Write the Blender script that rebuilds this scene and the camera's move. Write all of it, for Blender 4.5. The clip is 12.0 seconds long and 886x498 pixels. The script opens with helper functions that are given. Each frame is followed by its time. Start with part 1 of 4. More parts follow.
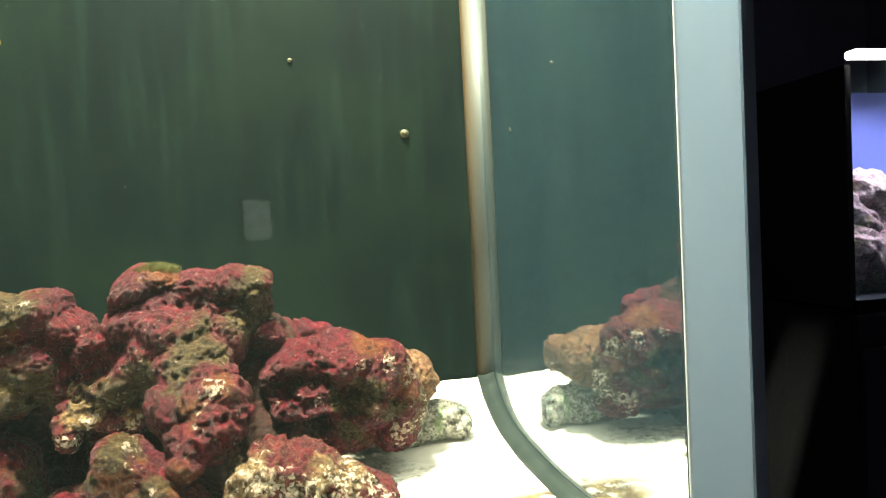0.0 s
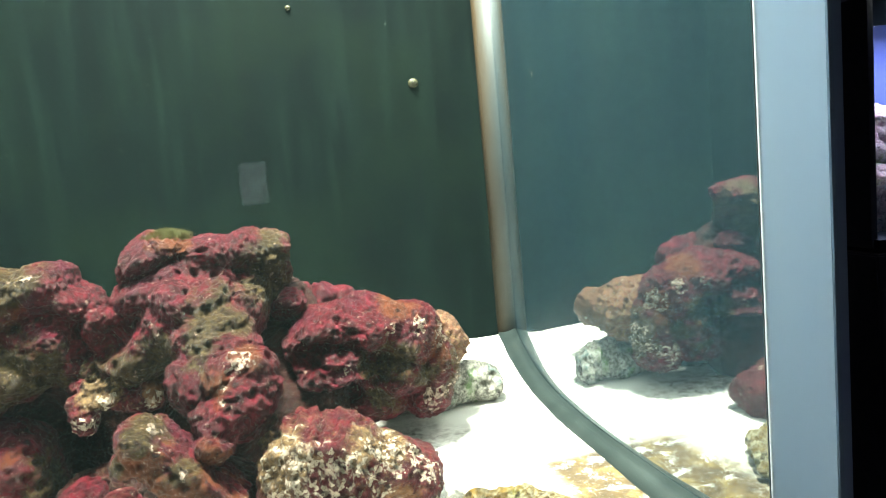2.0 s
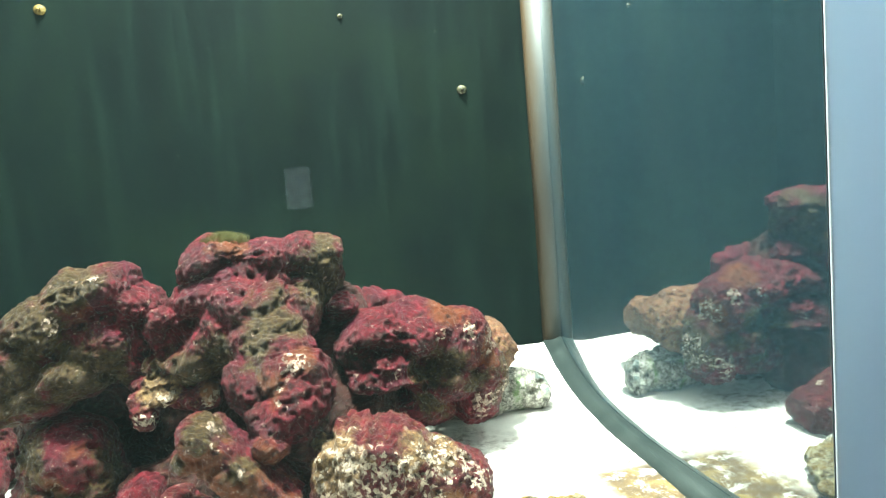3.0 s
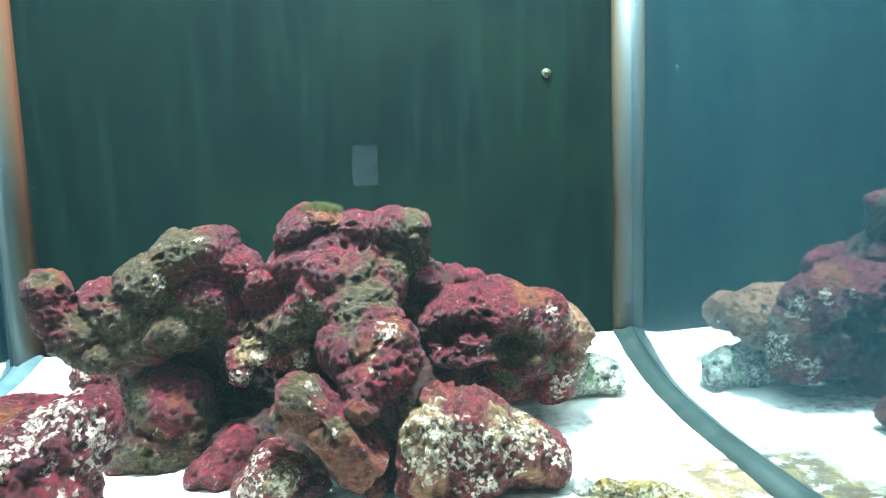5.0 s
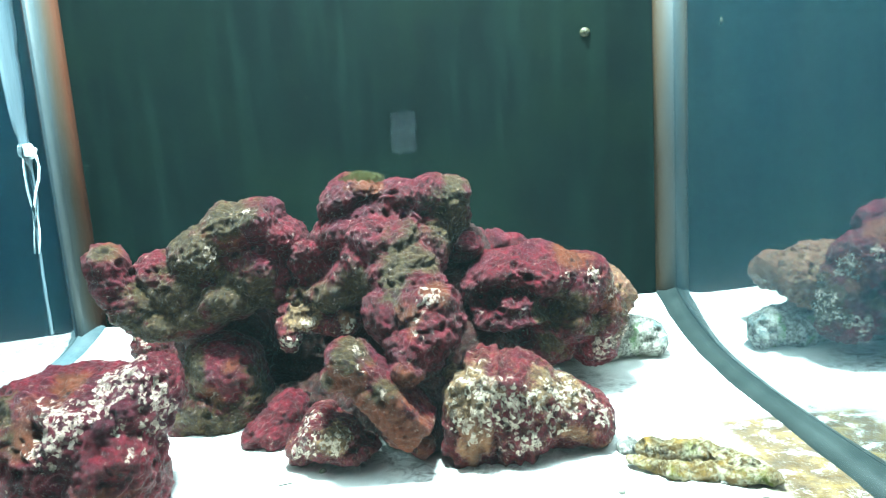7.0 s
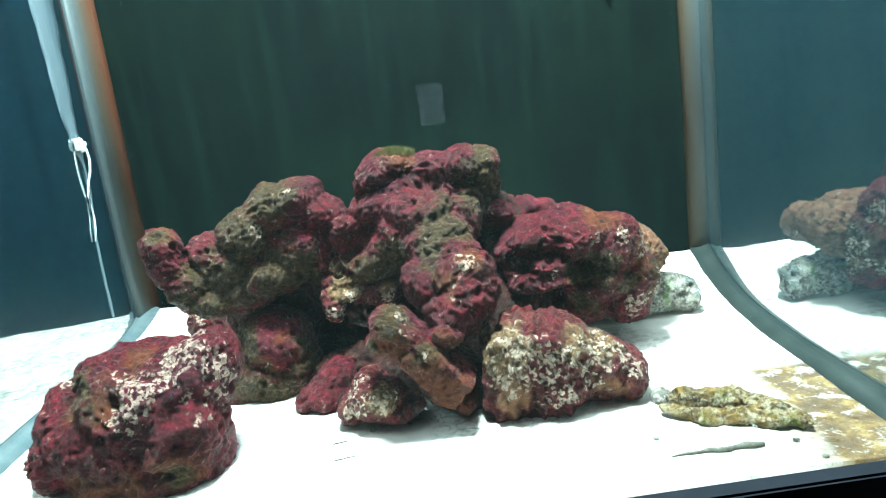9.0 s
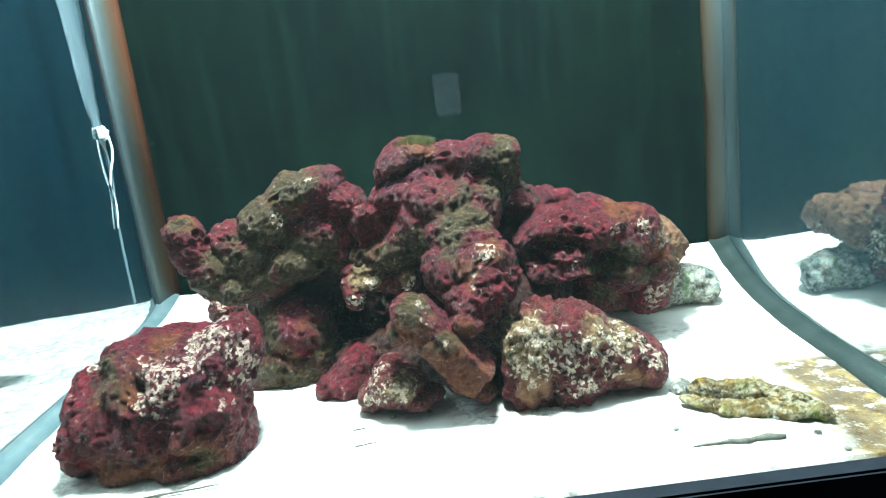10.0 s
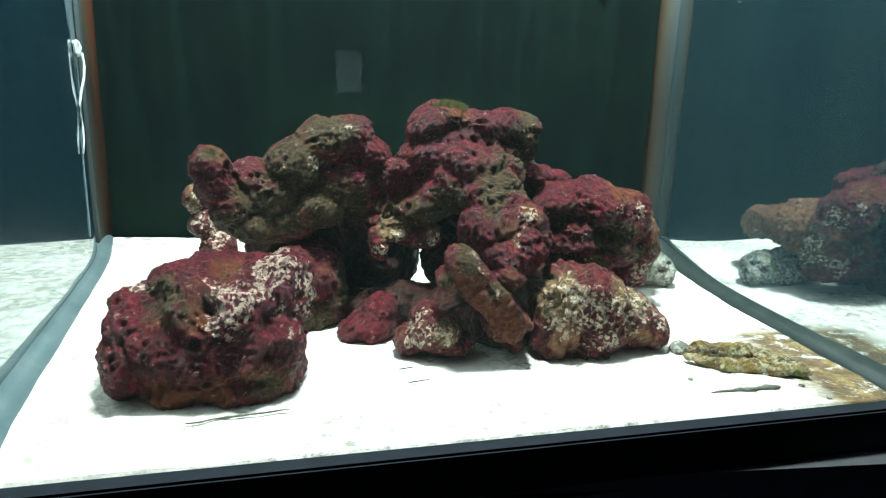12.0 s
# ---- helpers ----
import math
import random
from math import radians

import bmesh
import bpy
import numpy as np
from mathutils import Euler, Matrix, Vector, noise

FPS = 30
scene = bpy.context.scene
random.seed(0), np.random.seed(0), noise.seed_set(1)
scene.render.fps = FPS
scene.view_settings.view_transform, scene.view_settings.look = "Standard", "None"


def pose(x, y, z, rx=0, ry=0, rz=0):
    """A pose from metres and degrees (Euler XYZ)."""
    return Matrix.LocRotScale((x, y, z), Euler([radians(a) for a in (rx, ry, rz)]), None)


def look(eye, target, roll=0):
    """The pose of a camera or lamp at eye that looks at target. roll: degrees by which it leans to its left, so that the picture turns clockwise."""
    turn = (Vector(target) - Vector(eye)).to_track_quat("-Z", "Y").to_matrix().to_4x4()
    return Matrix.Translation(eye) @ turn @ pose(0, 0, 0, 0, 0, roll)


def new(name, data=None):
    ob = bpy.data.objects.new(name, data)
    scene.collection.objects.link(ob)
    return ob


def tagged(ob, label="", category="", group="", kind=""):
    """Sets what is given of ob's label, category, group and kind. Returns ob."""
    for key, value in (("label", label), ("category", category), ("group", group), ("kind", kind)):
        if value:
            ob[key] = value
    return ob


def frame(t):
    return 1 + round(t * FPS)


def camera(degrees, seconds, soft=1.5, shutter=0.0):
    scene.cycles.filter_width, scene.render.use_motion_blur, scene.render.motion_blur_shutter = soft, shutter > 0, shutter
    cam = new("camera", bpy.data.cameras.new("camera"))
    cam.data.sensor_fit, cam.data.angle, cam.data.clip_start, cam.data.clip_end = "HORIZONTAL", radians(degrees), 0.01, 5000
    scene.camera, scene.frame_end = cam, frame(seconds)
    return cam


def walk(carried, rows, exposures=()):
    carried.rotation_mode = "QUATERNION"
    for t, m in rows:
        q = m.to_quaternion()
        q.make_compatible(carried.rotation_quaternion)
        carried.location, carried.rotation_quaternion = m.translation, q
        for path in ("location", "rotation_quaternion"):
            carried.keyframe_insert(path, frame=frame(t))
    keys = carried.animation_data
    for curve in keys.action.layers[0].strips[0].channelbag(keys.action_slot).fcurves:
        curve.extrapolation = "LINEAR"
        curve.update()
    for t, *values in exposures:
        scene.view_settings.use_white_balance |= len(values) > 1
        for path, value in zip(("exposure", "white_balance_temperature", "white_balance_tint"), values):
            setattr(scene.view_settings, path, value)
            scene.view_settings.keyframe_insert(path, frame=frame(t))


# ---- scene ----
cam = camera(68.2, 12.0, soft=1.1)
PATH = [
    (0, (0.063, 0.11, 0.28), (0.427, 2.075, 0.201), -2.9),
    (0.5, (0.051, 0.158, 0.288), (0.303, 2.142, 0.306), -3.7),
    (1, (0.037, 0.153, 0.289), (0.382, 2.122, 0.235), -4.2),
    (1.5, (0.024, 0.15, 0.286), (0.308, 2.126, 0.154), -4.4),
    (2, (0.036, 0.164, 0.277), (0.405, 2.119, 0.067), -5.2),
    (2.5, (0.031, 0.165, 0.278), (0.336, 2.132, 0.087), -5.2),
    (3, (0.023, 0.164, 0.279), (0.278, 2.14, 0.096), -4.7),
    (3.2, (0.022, 0.166, 0.278), (0.252, 2.143, 0.085), -4.6),
    (4.8, (-0.013, 0.155, 0.277), (0.065, 2.142, 0.058), -1.7),
    (5, (-0.013, 0.156, 0.277), (0.076, 2.142, 0.054), -1.9),
    (5.5, (-0.012, 0.157, 0.277), (0.06, 2.14, 0.024), -1.7),
    (6, (-0.012, 0.158, 0.277), (0.045, 2.139, 0.01), -1.8),
    (6.5, (-0.013, 0.156, 0.277), (0.024, 2.141, 0.036), -2.7),
    (7, (-0.013, 0.148, 0.278), (-0.054, 2.122, -0.042), -3.8),
    (7.2, (-0.014, 0.14, 0.279), (-0.128, 2.098, -0.112), -5.5),
    (8.8, (-0.011, 0.118, 0.282), (-0.164, 2.074, -0.106), -7.2),
    (9, (-0.011, 0.12, 0.281), (-0.165, 2.073, -0.118), -7.3),
    (9.5, (-0.015, 0.124, 0.279), (-0.18, 2.071, -0.146), -7.4),
    (10, (-0.018, 0.117, 0.281), (-0.215, 2.062, -0.141), -7.1),
    (10.5, (-0.027, 0.121, 0.269), (-0.224, 2.078, -0.094), -2.9),
    (11, (-0.085, 0.095, 0.263), (-0.115, 2.034, -0.225), -2.7),
    (11.5, (-0.143, 0.034, 0.275), (-0.002, 1.962, -0.238), -2.9),
    (12, (-0.219, 0.075, 0.263), (0.053, 2.001, -0.205), 1.9),
]
# seconds, stops, white balance
EXPOSURES = [(0.0, 0.32, 9200, 6), (0.5, 0.50, 8700, 7), (1.2, 0.50, 7700, 7), (2.5, 0.32, 7200, 7), (3.2, 0.40, 6800, 4), (4.8, 0.55, 5500, -5), (6.8, 0.50, 5500, -5), (7.2, 0.38, 5700, -3), (9.0, -0.05, 5950, -1), (10.5, -0.02, 5900, -1), (10.8, -0.35, 6000, 0), (11.2, -0.90, 6150, 1), (11.5, -1.0, 6200, 1), (12.0, -0.72, 6350, 2)]
walk(cam, [(t, look(eye, target, roll)) for t, eye, target, roll in PATH], EXPOSURES)

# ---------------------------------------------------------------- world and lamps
# faint even ambient, added as fill for the blacks outside the tank
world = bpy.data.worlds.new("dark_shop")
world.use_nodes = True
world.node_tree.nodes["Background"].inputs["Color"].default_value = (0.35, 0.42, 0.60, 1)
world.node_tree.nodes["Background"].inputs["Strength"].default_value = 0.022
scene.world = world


def area_lamp(name, m, sx, sy, watts, color):
    data = bpy.data.lights.new(name, "AREA")
    data.shape, data.size, data.size_y, data.energy, data.color = "RECTANGLE", sx, sy, watts, color
    ob = new(name, data)
    ob.matrix_world = m
    return ob


area_lamp("tank_lamp", pose(-0.08, 0.84, 1.76, 0, 0, 0), 0.30, 0.18, 158.0, (0.93, 1.0, 0.97))
# fill added behind the frosted post, with no fixture of its own
area_lamp("side_lamp", pose(0.44, 0.84, 1.20), 0.10, 0.16, 3.4, (0.82, 0.88, 1.0))
area_lamp("far_tank_lamp", pose(1.62, 1.62, 0.585), 0.5, 0.2, 9.0, (0.55, 0.62, 1.0))


# ---------------------------------------------------------------- materials
class Nodes:
    """A small helper to write node materials."""

    def __init__(self, name):
        self.mat = bpy.data.materials.new(name)
        self.mat.use_nodes = True
        self.tree = self.mat.node_tree
        self.bsdf = self.tree.nodes["Principled BSDF"]
        self.out = self.tree.nodes["Material Output"]

    def add(self, kind, **values):
        node = self.tree.nodes.new(kind)
        for key, value in values.items():
            setattr(node, key, value)
        return node

    def link(self, a, b):
        self.tree.links.new(a, b)

    def coords(self, scale=(1, 1, 1), spread=0.0):
        tc = self.add("ShaderNodeTexCoord")
        mp = self.add("ShaderNodeMapping")
        mp.inputs["Scale"].default_value = scale
        self.link(tc.outputs["Object"], mp.inputs["Vector"])
        if spread:
            info = self.add("ShaderNodeObjectInfo")
            mul = self.add("ShaderNodeMath", operation="MULTIPLY")
            mul.inputs[1].default_value = spread
            self.link(info.outputs["Random"], mul.inputs[0])
            self.link(mul.outputs[0], mp.inputs["Location"])
        return mp.outputs["Vector"]

    def noise(self, vec, scale, detail=4.0, rough=0.55, warp=0.0):
        n = self.add("ShaderNodeTexNoise")
        n.inputs["Scale"].default_value, n.inputs["Detail"].default_value = scale, detail
        n.inputs["Roughness"].default_value, n.inputs["Distortion"].default_value = rough, warp
        self.link(vec, n.inputs["Vector"])
        return n.outputs["Fac"]

    def ramp(self, fac, *stops):
        r = self.add("ShaderNodeValToRGB")
        while len(r.color_ramp.elements) < len(stops):
            r.color_ramp.elements.new(0.5)
        for el, (at, col) in zip(r.color_ramp.elements, stops):
            el.position = at
            el.color = (*col, 1) if len(col) == 3 else col
        self.link(fac, r.inputs["Fac"])
        return r.outputs["Color"]

    def step(self, fac, low, high):
        m = self.add("ShaderNodeMapRange")
        m.inputs["From Min"].default_value, m.inputs["From Max"].default_value = low, high
        self.link(fac, m.inputs["Value"])
        return m.outputs["Result"]

    def times(self, a, b):
        m = self.add("ShaderNodeMath", operation="MULTIPLY")
        self.link(a, m.inputs[0])
        if isinstance(b, float):
            m.inputs[1].default_value = b
        else:
            self.link(b, m.inputs[1])
        return m.outputs[0]

    def mix(self, fac, a, b):
        m = self.add("ShaderNodeMix", data_type="RGBA")
        for value, socket in ((fac, m.inputs["Factor"]), (a, m.inputs["A"]), (b, m.inputs["B"])):
            if isinstance(value, float):
                socket.default_value = value
            elif isinstance(value, tuple):
                socket = m.inputs[6] if value is a else m.inputs[7]
                socket.default_value = (*value, 1)
            elif value is fac:
                self.link(value, m.inputs[0])
            else:
                self.link(value, m.inputs[6] if value is a else m.inputs[7])
        return m.outputs[2]

    def bump(self, fac, strength, distance):
        b = self.add("ShaderNodeBump")
        b.inputs["Strength"].default_value, b.inputs["Distance"].default_value = strength, distance
        self.link(fac, b.inputs["Height"])
        self.link(b.outputs["Normal"], self.bsdf.inputs["Normal"])

    def surface(self, color=None, rough=0.5, metal=0.0, spec=0.5):
        if isinstance(color, tuple):
            self.bsdf.inputs["Base Color"].default_value = (*color, 1)
        elif color is not None:
            self.link(color, self.bsdf.inputs["Base Color"])
        self.bsdf.inputs["Roughness"].default_value = rough
        self.bsdf.inputs["Metallic"].default_value = metal
        self.bsdf.inputs["Specular IOR Level"].default_value = spec
        return self.mat


def rock_material(name, main, dark, olive, pale, olive_share, pale_share, stretch=(1, 1, 1), pale_low=0.46):
    """Live rock: coralline crust, brown-green algae film, chalky specks, pale convex edges."""
    n = Nodes(name)
    v = n.coords(spread=7.0)
    w = n.coords(stretch, spread=5.0)
    base = n.ramp(n.noise(v, 48, 8, 0.72, 0.4), (0.38, dark), (0.535, main), (0.70, tuple(min(1, c * 2.1) for c in main)))
    warm = n.step(n.noise(v, 22, 5, 0.65, 0.3), 0.54, 0.70)
    base = n.mix(n.times(warm, 0.6), base, (main[0] * 1.15, main[1] * 3.0 + 0.010, main[2] * 0.8))
    plum = n.step(n.noise(v, 31, 4, 0.6), 0.56, 0.70)
    base = n.mix(n.times(plum, 0.5), base, (main[0] * 0.75, main[1] * 1.6 + 0.004, main[2] * 2.0 + 0.006))
    film = n.step(n.noise(v, 12, 6, 0.66, 0.5), 0.62 - olive_share * 0.30, 0.70 - olive_share * 0.30)
    film_col = n.ramp(n.noise(v, 75, 7, 0.72), (0.32, tuple(c * 0.22 for c in olive)), (0.53, olive), (0.74, tuple(c * 2.0 for c in olive)))
    col = n.mix(n.times(film, 0.88), base, film_col)
    geo = n.add("ShaderNodeNewGeometry")
    rims = n.times(n.step(geo.outputs["Pointiness"], 0.515, 0.575), n.step(n.noise(v, 60, 5, 0.7), 0.40, 0.62))
    col = n.mix(n.times(rims, 0.55), col, tuple(0.5 * (p + 1.2 * m) for p, m in zip(pale, main)))
    patch = n.noise(w, 17, 4, 0.6, 0.7)
    crust = n.times(n.step(patch, 0.62 - pale_share * 0.3, 0.70 - pale_share * 0.3),
                    n.step(n.noise(w, 120, 7, 0.8), pale_low, pale_low + 0.12))
    col = n.mix(n.times(crust, 0.92), col, pale)
    specks = n.step(n.noise(v, 210, 4, 0.68), 0.645, 0.685)
    col = n.mix(n.times(specks, 0.8), col, pale)
    # near-black spots paint in the shade of small pits and crevices
    pit_shade = n.step(n.noise(v, 100, 4, 0.55), 0.41, 0.31)
    col = n.mix(n.times(pit_shade, 0.85), col, tuple(c * 0.3 for c in dark))
    n.bump(n.noise(w, 170, 9, 0.82), 1.0, 0.007)
    return n.surface(col, 0.40, 0.0, 0.38)


def reef_material(name, main, plum, film, gold, pale, film_bare=0.0, pale_bare=0.0):
    """Live rock: coralline crust, algae film, rusty sponge and chalky flakes, each where the growth layer puts it."""
    n = Nodes(name)
    v = n.coords(spread=7.0)
    layer = n.add("ShaderNodeAttribute")
    layer.attribute_name = "growth"
    parts = n.add("ShaderNodeSeparateColor")
    n.link(layer.outputs["Color"], parts.inputs[0])

    def sum_of(a, b, scale, bare):
        m, k = n.add("ShaderNodeMath", operation="MULTIPLY_ADD"), n.add("ShaderNodeMath", operation="ADD")
        m.inputs[1].default_value = scale
        n.link(b, m.inputs[0])
        n.link(a, m.inputs[2])
        n.link(m.outputs[0], k.inputs[0])
        k.inputs[1].default_value = bare - 0.5 * scale
        return k.outputs[0]

    fine, mid, broad = n.noise(v, 210, 7, 0.82, 0.3), n.noise(v, 95, 8, 0.80, 0.4), n.noise(v, 24, 4, 0.6, 0.3)
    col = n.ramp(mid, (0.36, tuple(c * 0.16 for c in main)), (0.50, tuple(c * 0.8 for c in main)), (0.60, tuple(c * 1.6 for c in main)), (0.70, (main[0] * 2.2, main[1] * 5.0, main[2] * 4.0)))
    col = n.mix(n.times(n.step(broad, 0.50, 0.66), 0.7), col, plum)
    # scattered brown film
    stray = n.step(n.noise(v, 33, 5, 0.65, 0.6), 0.58, 0.68)
    film_col = n.ramp(fine, (0.36, tuple(c * 0.16 for c in film)), (0.50, tuple(c * 0.8 for c in film)), (0.62, tuple(c * 2.0 for c in film)), (0.72, tuple(c * 4.0 for c in film)))
    col = n.mix(n.times(stray, 0.30), col, film_col)
    gold_col = n.ramp(mid, (0.36, tuple(c * 0.5 for c in gold)), (0.60, gold), (0.75, tuple(min(1, c * 1.6) for c in gold)))
    col = n.mix(n.times(n.step(sum_of(parts.outputs[2], mid, 1.6, 0.0), 0.30, 0.70), 0.82), col, gold_col)
    col = n.mix(n.times(n.step(sum_of(parts.outputs[0], fine, 1.2, film_bare), 0.28, 0.66), 0.90), col, film_col)
    # chalky flakes, and a thin scatter of specks everywhere that paints in wet glints
    bent = n.add("ShaderNodeVectorMath", operation="MULTIPLY_ADD")
    swirl = n.add("ShaderNodeTexNoise")
    swirl.inputs["Scale"].default_value, swirl.inputs["Detail"].default_value = 320, 3
    n.link(v, swirl.inputs["Vector"])
    n.link(swirl.outputs["Color"], bent.inputs[0])
    bent.inputs[1].default_value = (0.005, 0.005, 0.005)
    n.link(v, bent.inputs[2])
    chips = n.add("ShaderNodeTexVoronoi")
    chips.inputs["Scale"].default_value = 270
    n.link(bent.outputs[0], chips.inputs["Vector"])
    chip = n.add("ShaderNodeSeparateColor")
    n.link(chips.outputs["Color"], chip.inputs[0])
    where = n.step(sum_of(parts.outputs[1], broad, 1.4, pale_bare), 0.10, 0.80)
    flake = n.step(sum_of(where, chip.outputs[0], 0.9, 0.0), 0.98, 1.06)
    flake = n.times(flake, n.step(n.noise(v, 420, 4, 0.7), 0.38, 0.48))
    col = n.mix(n.times(flake, 0.94), col, n.ramp(chip.outputs[1], (0.0, tuple(c * 0.40 for c in pale)), (0.5, pale), (1.0, tuple(min(0.85, c * 1.25) for c in pale))))
    specks = n.step(n.noise(v, 170, 4, 0.7), 0.625, 0.66)
    col = n.mix(n.times(specks, 0.75), col, tuple(0.6 * p + 0.4 * m for p, m in zip(pale, main)))
    # shade of tiny holes, put into the colour as near-black spots
    pit_shade = n.step(n.noise(v, 92, 4, 0.6), 0.40, 0.31)
    col = n.mix(n.times(pit_shade, 0.9), col, tuple(c * 0.10 for c in main))
    n.bump(n.noise(v, 190, 9, 0.82, 0.3), 1.0, 0.0050)
    return n.surface(col, 0.40, 0.0, 0.30)


CRIMSON, PLUM, OLIVE, RUST, CHALK = (0.108, 0.0055, 0.0135), (0.066, 0.0058, 0.0190), (0.060, 0.043, 0.014), (0.180, 0.052, 0.016), (0.60, 0.46, 0.37)
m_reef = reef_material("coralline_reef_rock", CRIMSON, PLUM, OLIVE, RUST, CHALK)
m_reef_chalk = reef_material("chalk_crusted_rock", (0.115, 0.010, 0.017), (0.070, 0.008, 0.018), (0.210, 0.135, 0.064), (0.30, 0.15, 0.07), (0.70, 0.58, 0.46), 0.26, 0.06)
# darkened copy for the filler rocks; the pile's inner shade is in its colour
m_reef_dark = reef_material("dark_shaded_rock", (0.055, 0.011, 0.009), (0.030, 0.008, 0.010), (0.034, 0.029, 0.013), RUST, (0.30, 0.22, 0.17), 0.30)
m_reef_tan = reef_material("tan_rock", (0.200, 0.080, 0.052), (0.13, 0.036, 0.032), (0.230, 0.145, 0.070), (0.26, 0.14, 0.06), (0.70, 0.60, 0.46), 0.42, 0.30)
m_rock_grey = rock_material("grey_shell_rock", (0.24, 0.235, 0.20), (0.03, 0.03, 0.03), (0.09, 0.095, 0.08), (0.78, 0.76, 0.68), 0.2, 0.95)
m_rock_yellow = rock_material("yellow_crusted_branch", (0.240, 0.150, 0.034), (0.050, 0.030, 0.008), (0.130, 0.072, 0.010), (0.66, 0.60, 0.42), 0.26, 0.80)
m_rock_far = rock_material("mauve_rock", (0.42, 0.26, 0.28), (0.10, 0.06, 0.08), (0.30, 0.22, 0.24), (0.7, 0.6, 0.6), 0.3, 0.4)


def sand_material():
    n = Nodes("white_sand")
    v = n.coords()
    col = n.ramp(n.noise(v, 900, 3, 0.6), (0.25, (0.62, 0.60, 0.54)), (0.5, (0.82, 0.81, 0.77)), (0.8, (0.88, 0.87, 0.84)))
    grit = n.times(n.step(n.noise(v, 320, 3, 0.6), 0.70, 0.74), n.step(n.noise(v, 9, 2), 0.44, 0.60))
    col = n.mix(grit, col, (0.22, 0.20, 0.16))
    grey = n.times(n.step(n.noise(v, 80, 6, 0.75, 0.5), 0.45, 0.62), n.step(n.noise(v, 7, 3, 0.6), 0.41, 0.57))
    col = n.mix(n.times(grey, 0.8), col, (0.115, 0.105, 0.080))
    # rusty algae film on the sand by the side panel
    sep = n.add("ShaderNodeSeparateXYZ")
    n.link(v, sep.inputs[0])
    # grey detritus settled in the corner beside the crimson rock and along the front
    dirt = n.times(n.step(sep.outputs["X"], -0.22, -0.40), n.step(n.noise(v, 55, 7, 0.78, 0.4), 0.42, 0.66))
    col = n.mix(n.times(dirt, 0.75), col, (0.20, 0.185, 0.14))
    near_side = n.step(sep.outputs["X"], 0.186, 0.232)
    front = n.times(n.step(sep.outputs["Y"], 0.765, 0.735), n.step(sep.outputs["Y"], 0.50, 0.57))
    film = n.times(n.times(near_side, front), n.step(n.noise(v, 24, 7, 0.75, 0.4), 0.36, 0.46))
    film = n.times(film, n.step(n.noise(v, 130, 6, 0.75), 0.20, 0.44))
    stain = n.ramp(n.noise(v, 45, 5, 0.7), (0.34, (0.040, 0.021, 0.003)), (0.52, (0.095, 0.053, 0.008)), (0.70, (0.26, 0.18, 0.055)))
    col = n.mix(n.times(film, 0.94), col, stain)
    n.bump(n.noise(v, 700, 4, 0.7), 0.5, 0.002)
    return n.surface(col, 0.9, 0.0, 0.2)


def back_material():
    """Dark green back panel with streaky algae film."""
    n = Nodes("dark_green_back")
    v = n.coords((14, 1, 1.1))
    col = n.ramp(n.noise(v, 3.0, 5, 0.6, 0.3), (0.28, (0.0003, 0.0036, 0.0034)), (0.52, (0.0008, 0.0058, 0.0052)), (0.76, (0.0044, 0.0140, 0.0112)))
    w = n.coords()
    col = n.mix(n.step(n.noise(w, 5, 3), 0.45, 0.8), col, (0.0040, 0.0125, 0.0072))
    col = n.mix(n.times(n.step(n.noise(w, 120, 2, 0.5), 0.74, 0.78), 0.5), col, (0.08, 0.11, 0.09))
    return n.surface(col, 0.7, 0.0, 0.08)


def side_material(name, low, high, mirror):
    """Acrylic side panel: blue behind, with the water's haze in that blue, mirror-like inside."""
    n = Nodes(name)
    v = n.coords((5, 5, 0.5))
    col = n.ramp(n.noise(v, 3, 4), (0.3, low), (0.7, high))
    n.surface(col, 0.35, 0.0, 0.2)
    gloss = n.add("ShaderNodeBsdfGlossy")
    gloss.inputs["Color"].default_value = (0.84, 0.90, 0.90, 1)
    gloss.inputs["Roughness"].default_value = 0.035
    mixed = n.add("ShaderNodeMixShader")
    mixed.inputs["Fac"].default_value = mirror
    n.link(n.bsdf.outputs[0], mixed.inputs[1])
    n.link(gloss.outputs[0], mixed.inputs[2])
    n.link(mixed.outputs[0], n.out.inputs["Surface"])
    return n.mat


def pane_material():
    n = Nodes("front_glass")
    clear, gloss = n.add("ShaderNodeBsdfTransparent"), n.add("ShaderNodeBsdfGlossy")
    clear.inputs["Color"].default_value = (0.97, 0.99, 0.98, 1)
    gloss.inputs["Roughness"].default_value = 0.02
    mixed = n.add("ShaderNodeMixShader")
    mixed.inputs["Fac"].default_value = 0.015
    n.link(clear.outputs[0], mixed.inputs[1])
    n.link(gloss.outputs[0], mixed.inputs[2])
    # a thin pale veil mixed into the glass, standing in for haze in the water
    veil, veiled = n.add("ShaderNodeBsdfTranslucent"), n.add("ShaderNodeMixShader")
    veil.inputs["Color"].default_value = (0.54, 0.84, 0.84, 1)
    film = n.step(n.noise(n.coords(), 3.0, 4, 0.6), 0.2, 0.9)
    amount = n.add("ShaderNodeMath", operation="MULTIPLY_ADD")
    amount.inputs[1].default_value, amount.inputs[2].default_value = 0.0042, 0.0028
    n.link(film, amount.inputs[0])
    n.link(amount.outputs[0], veiled.inputs["Fac"])
    n.link(mixed.outputs[0], veiled.inputs[1])
    n.link(veil.outputs[0], veiled.inputs[2])
    n.link(veiled.outputs[0], n.out.inputs["Surface"])
    return n.mat


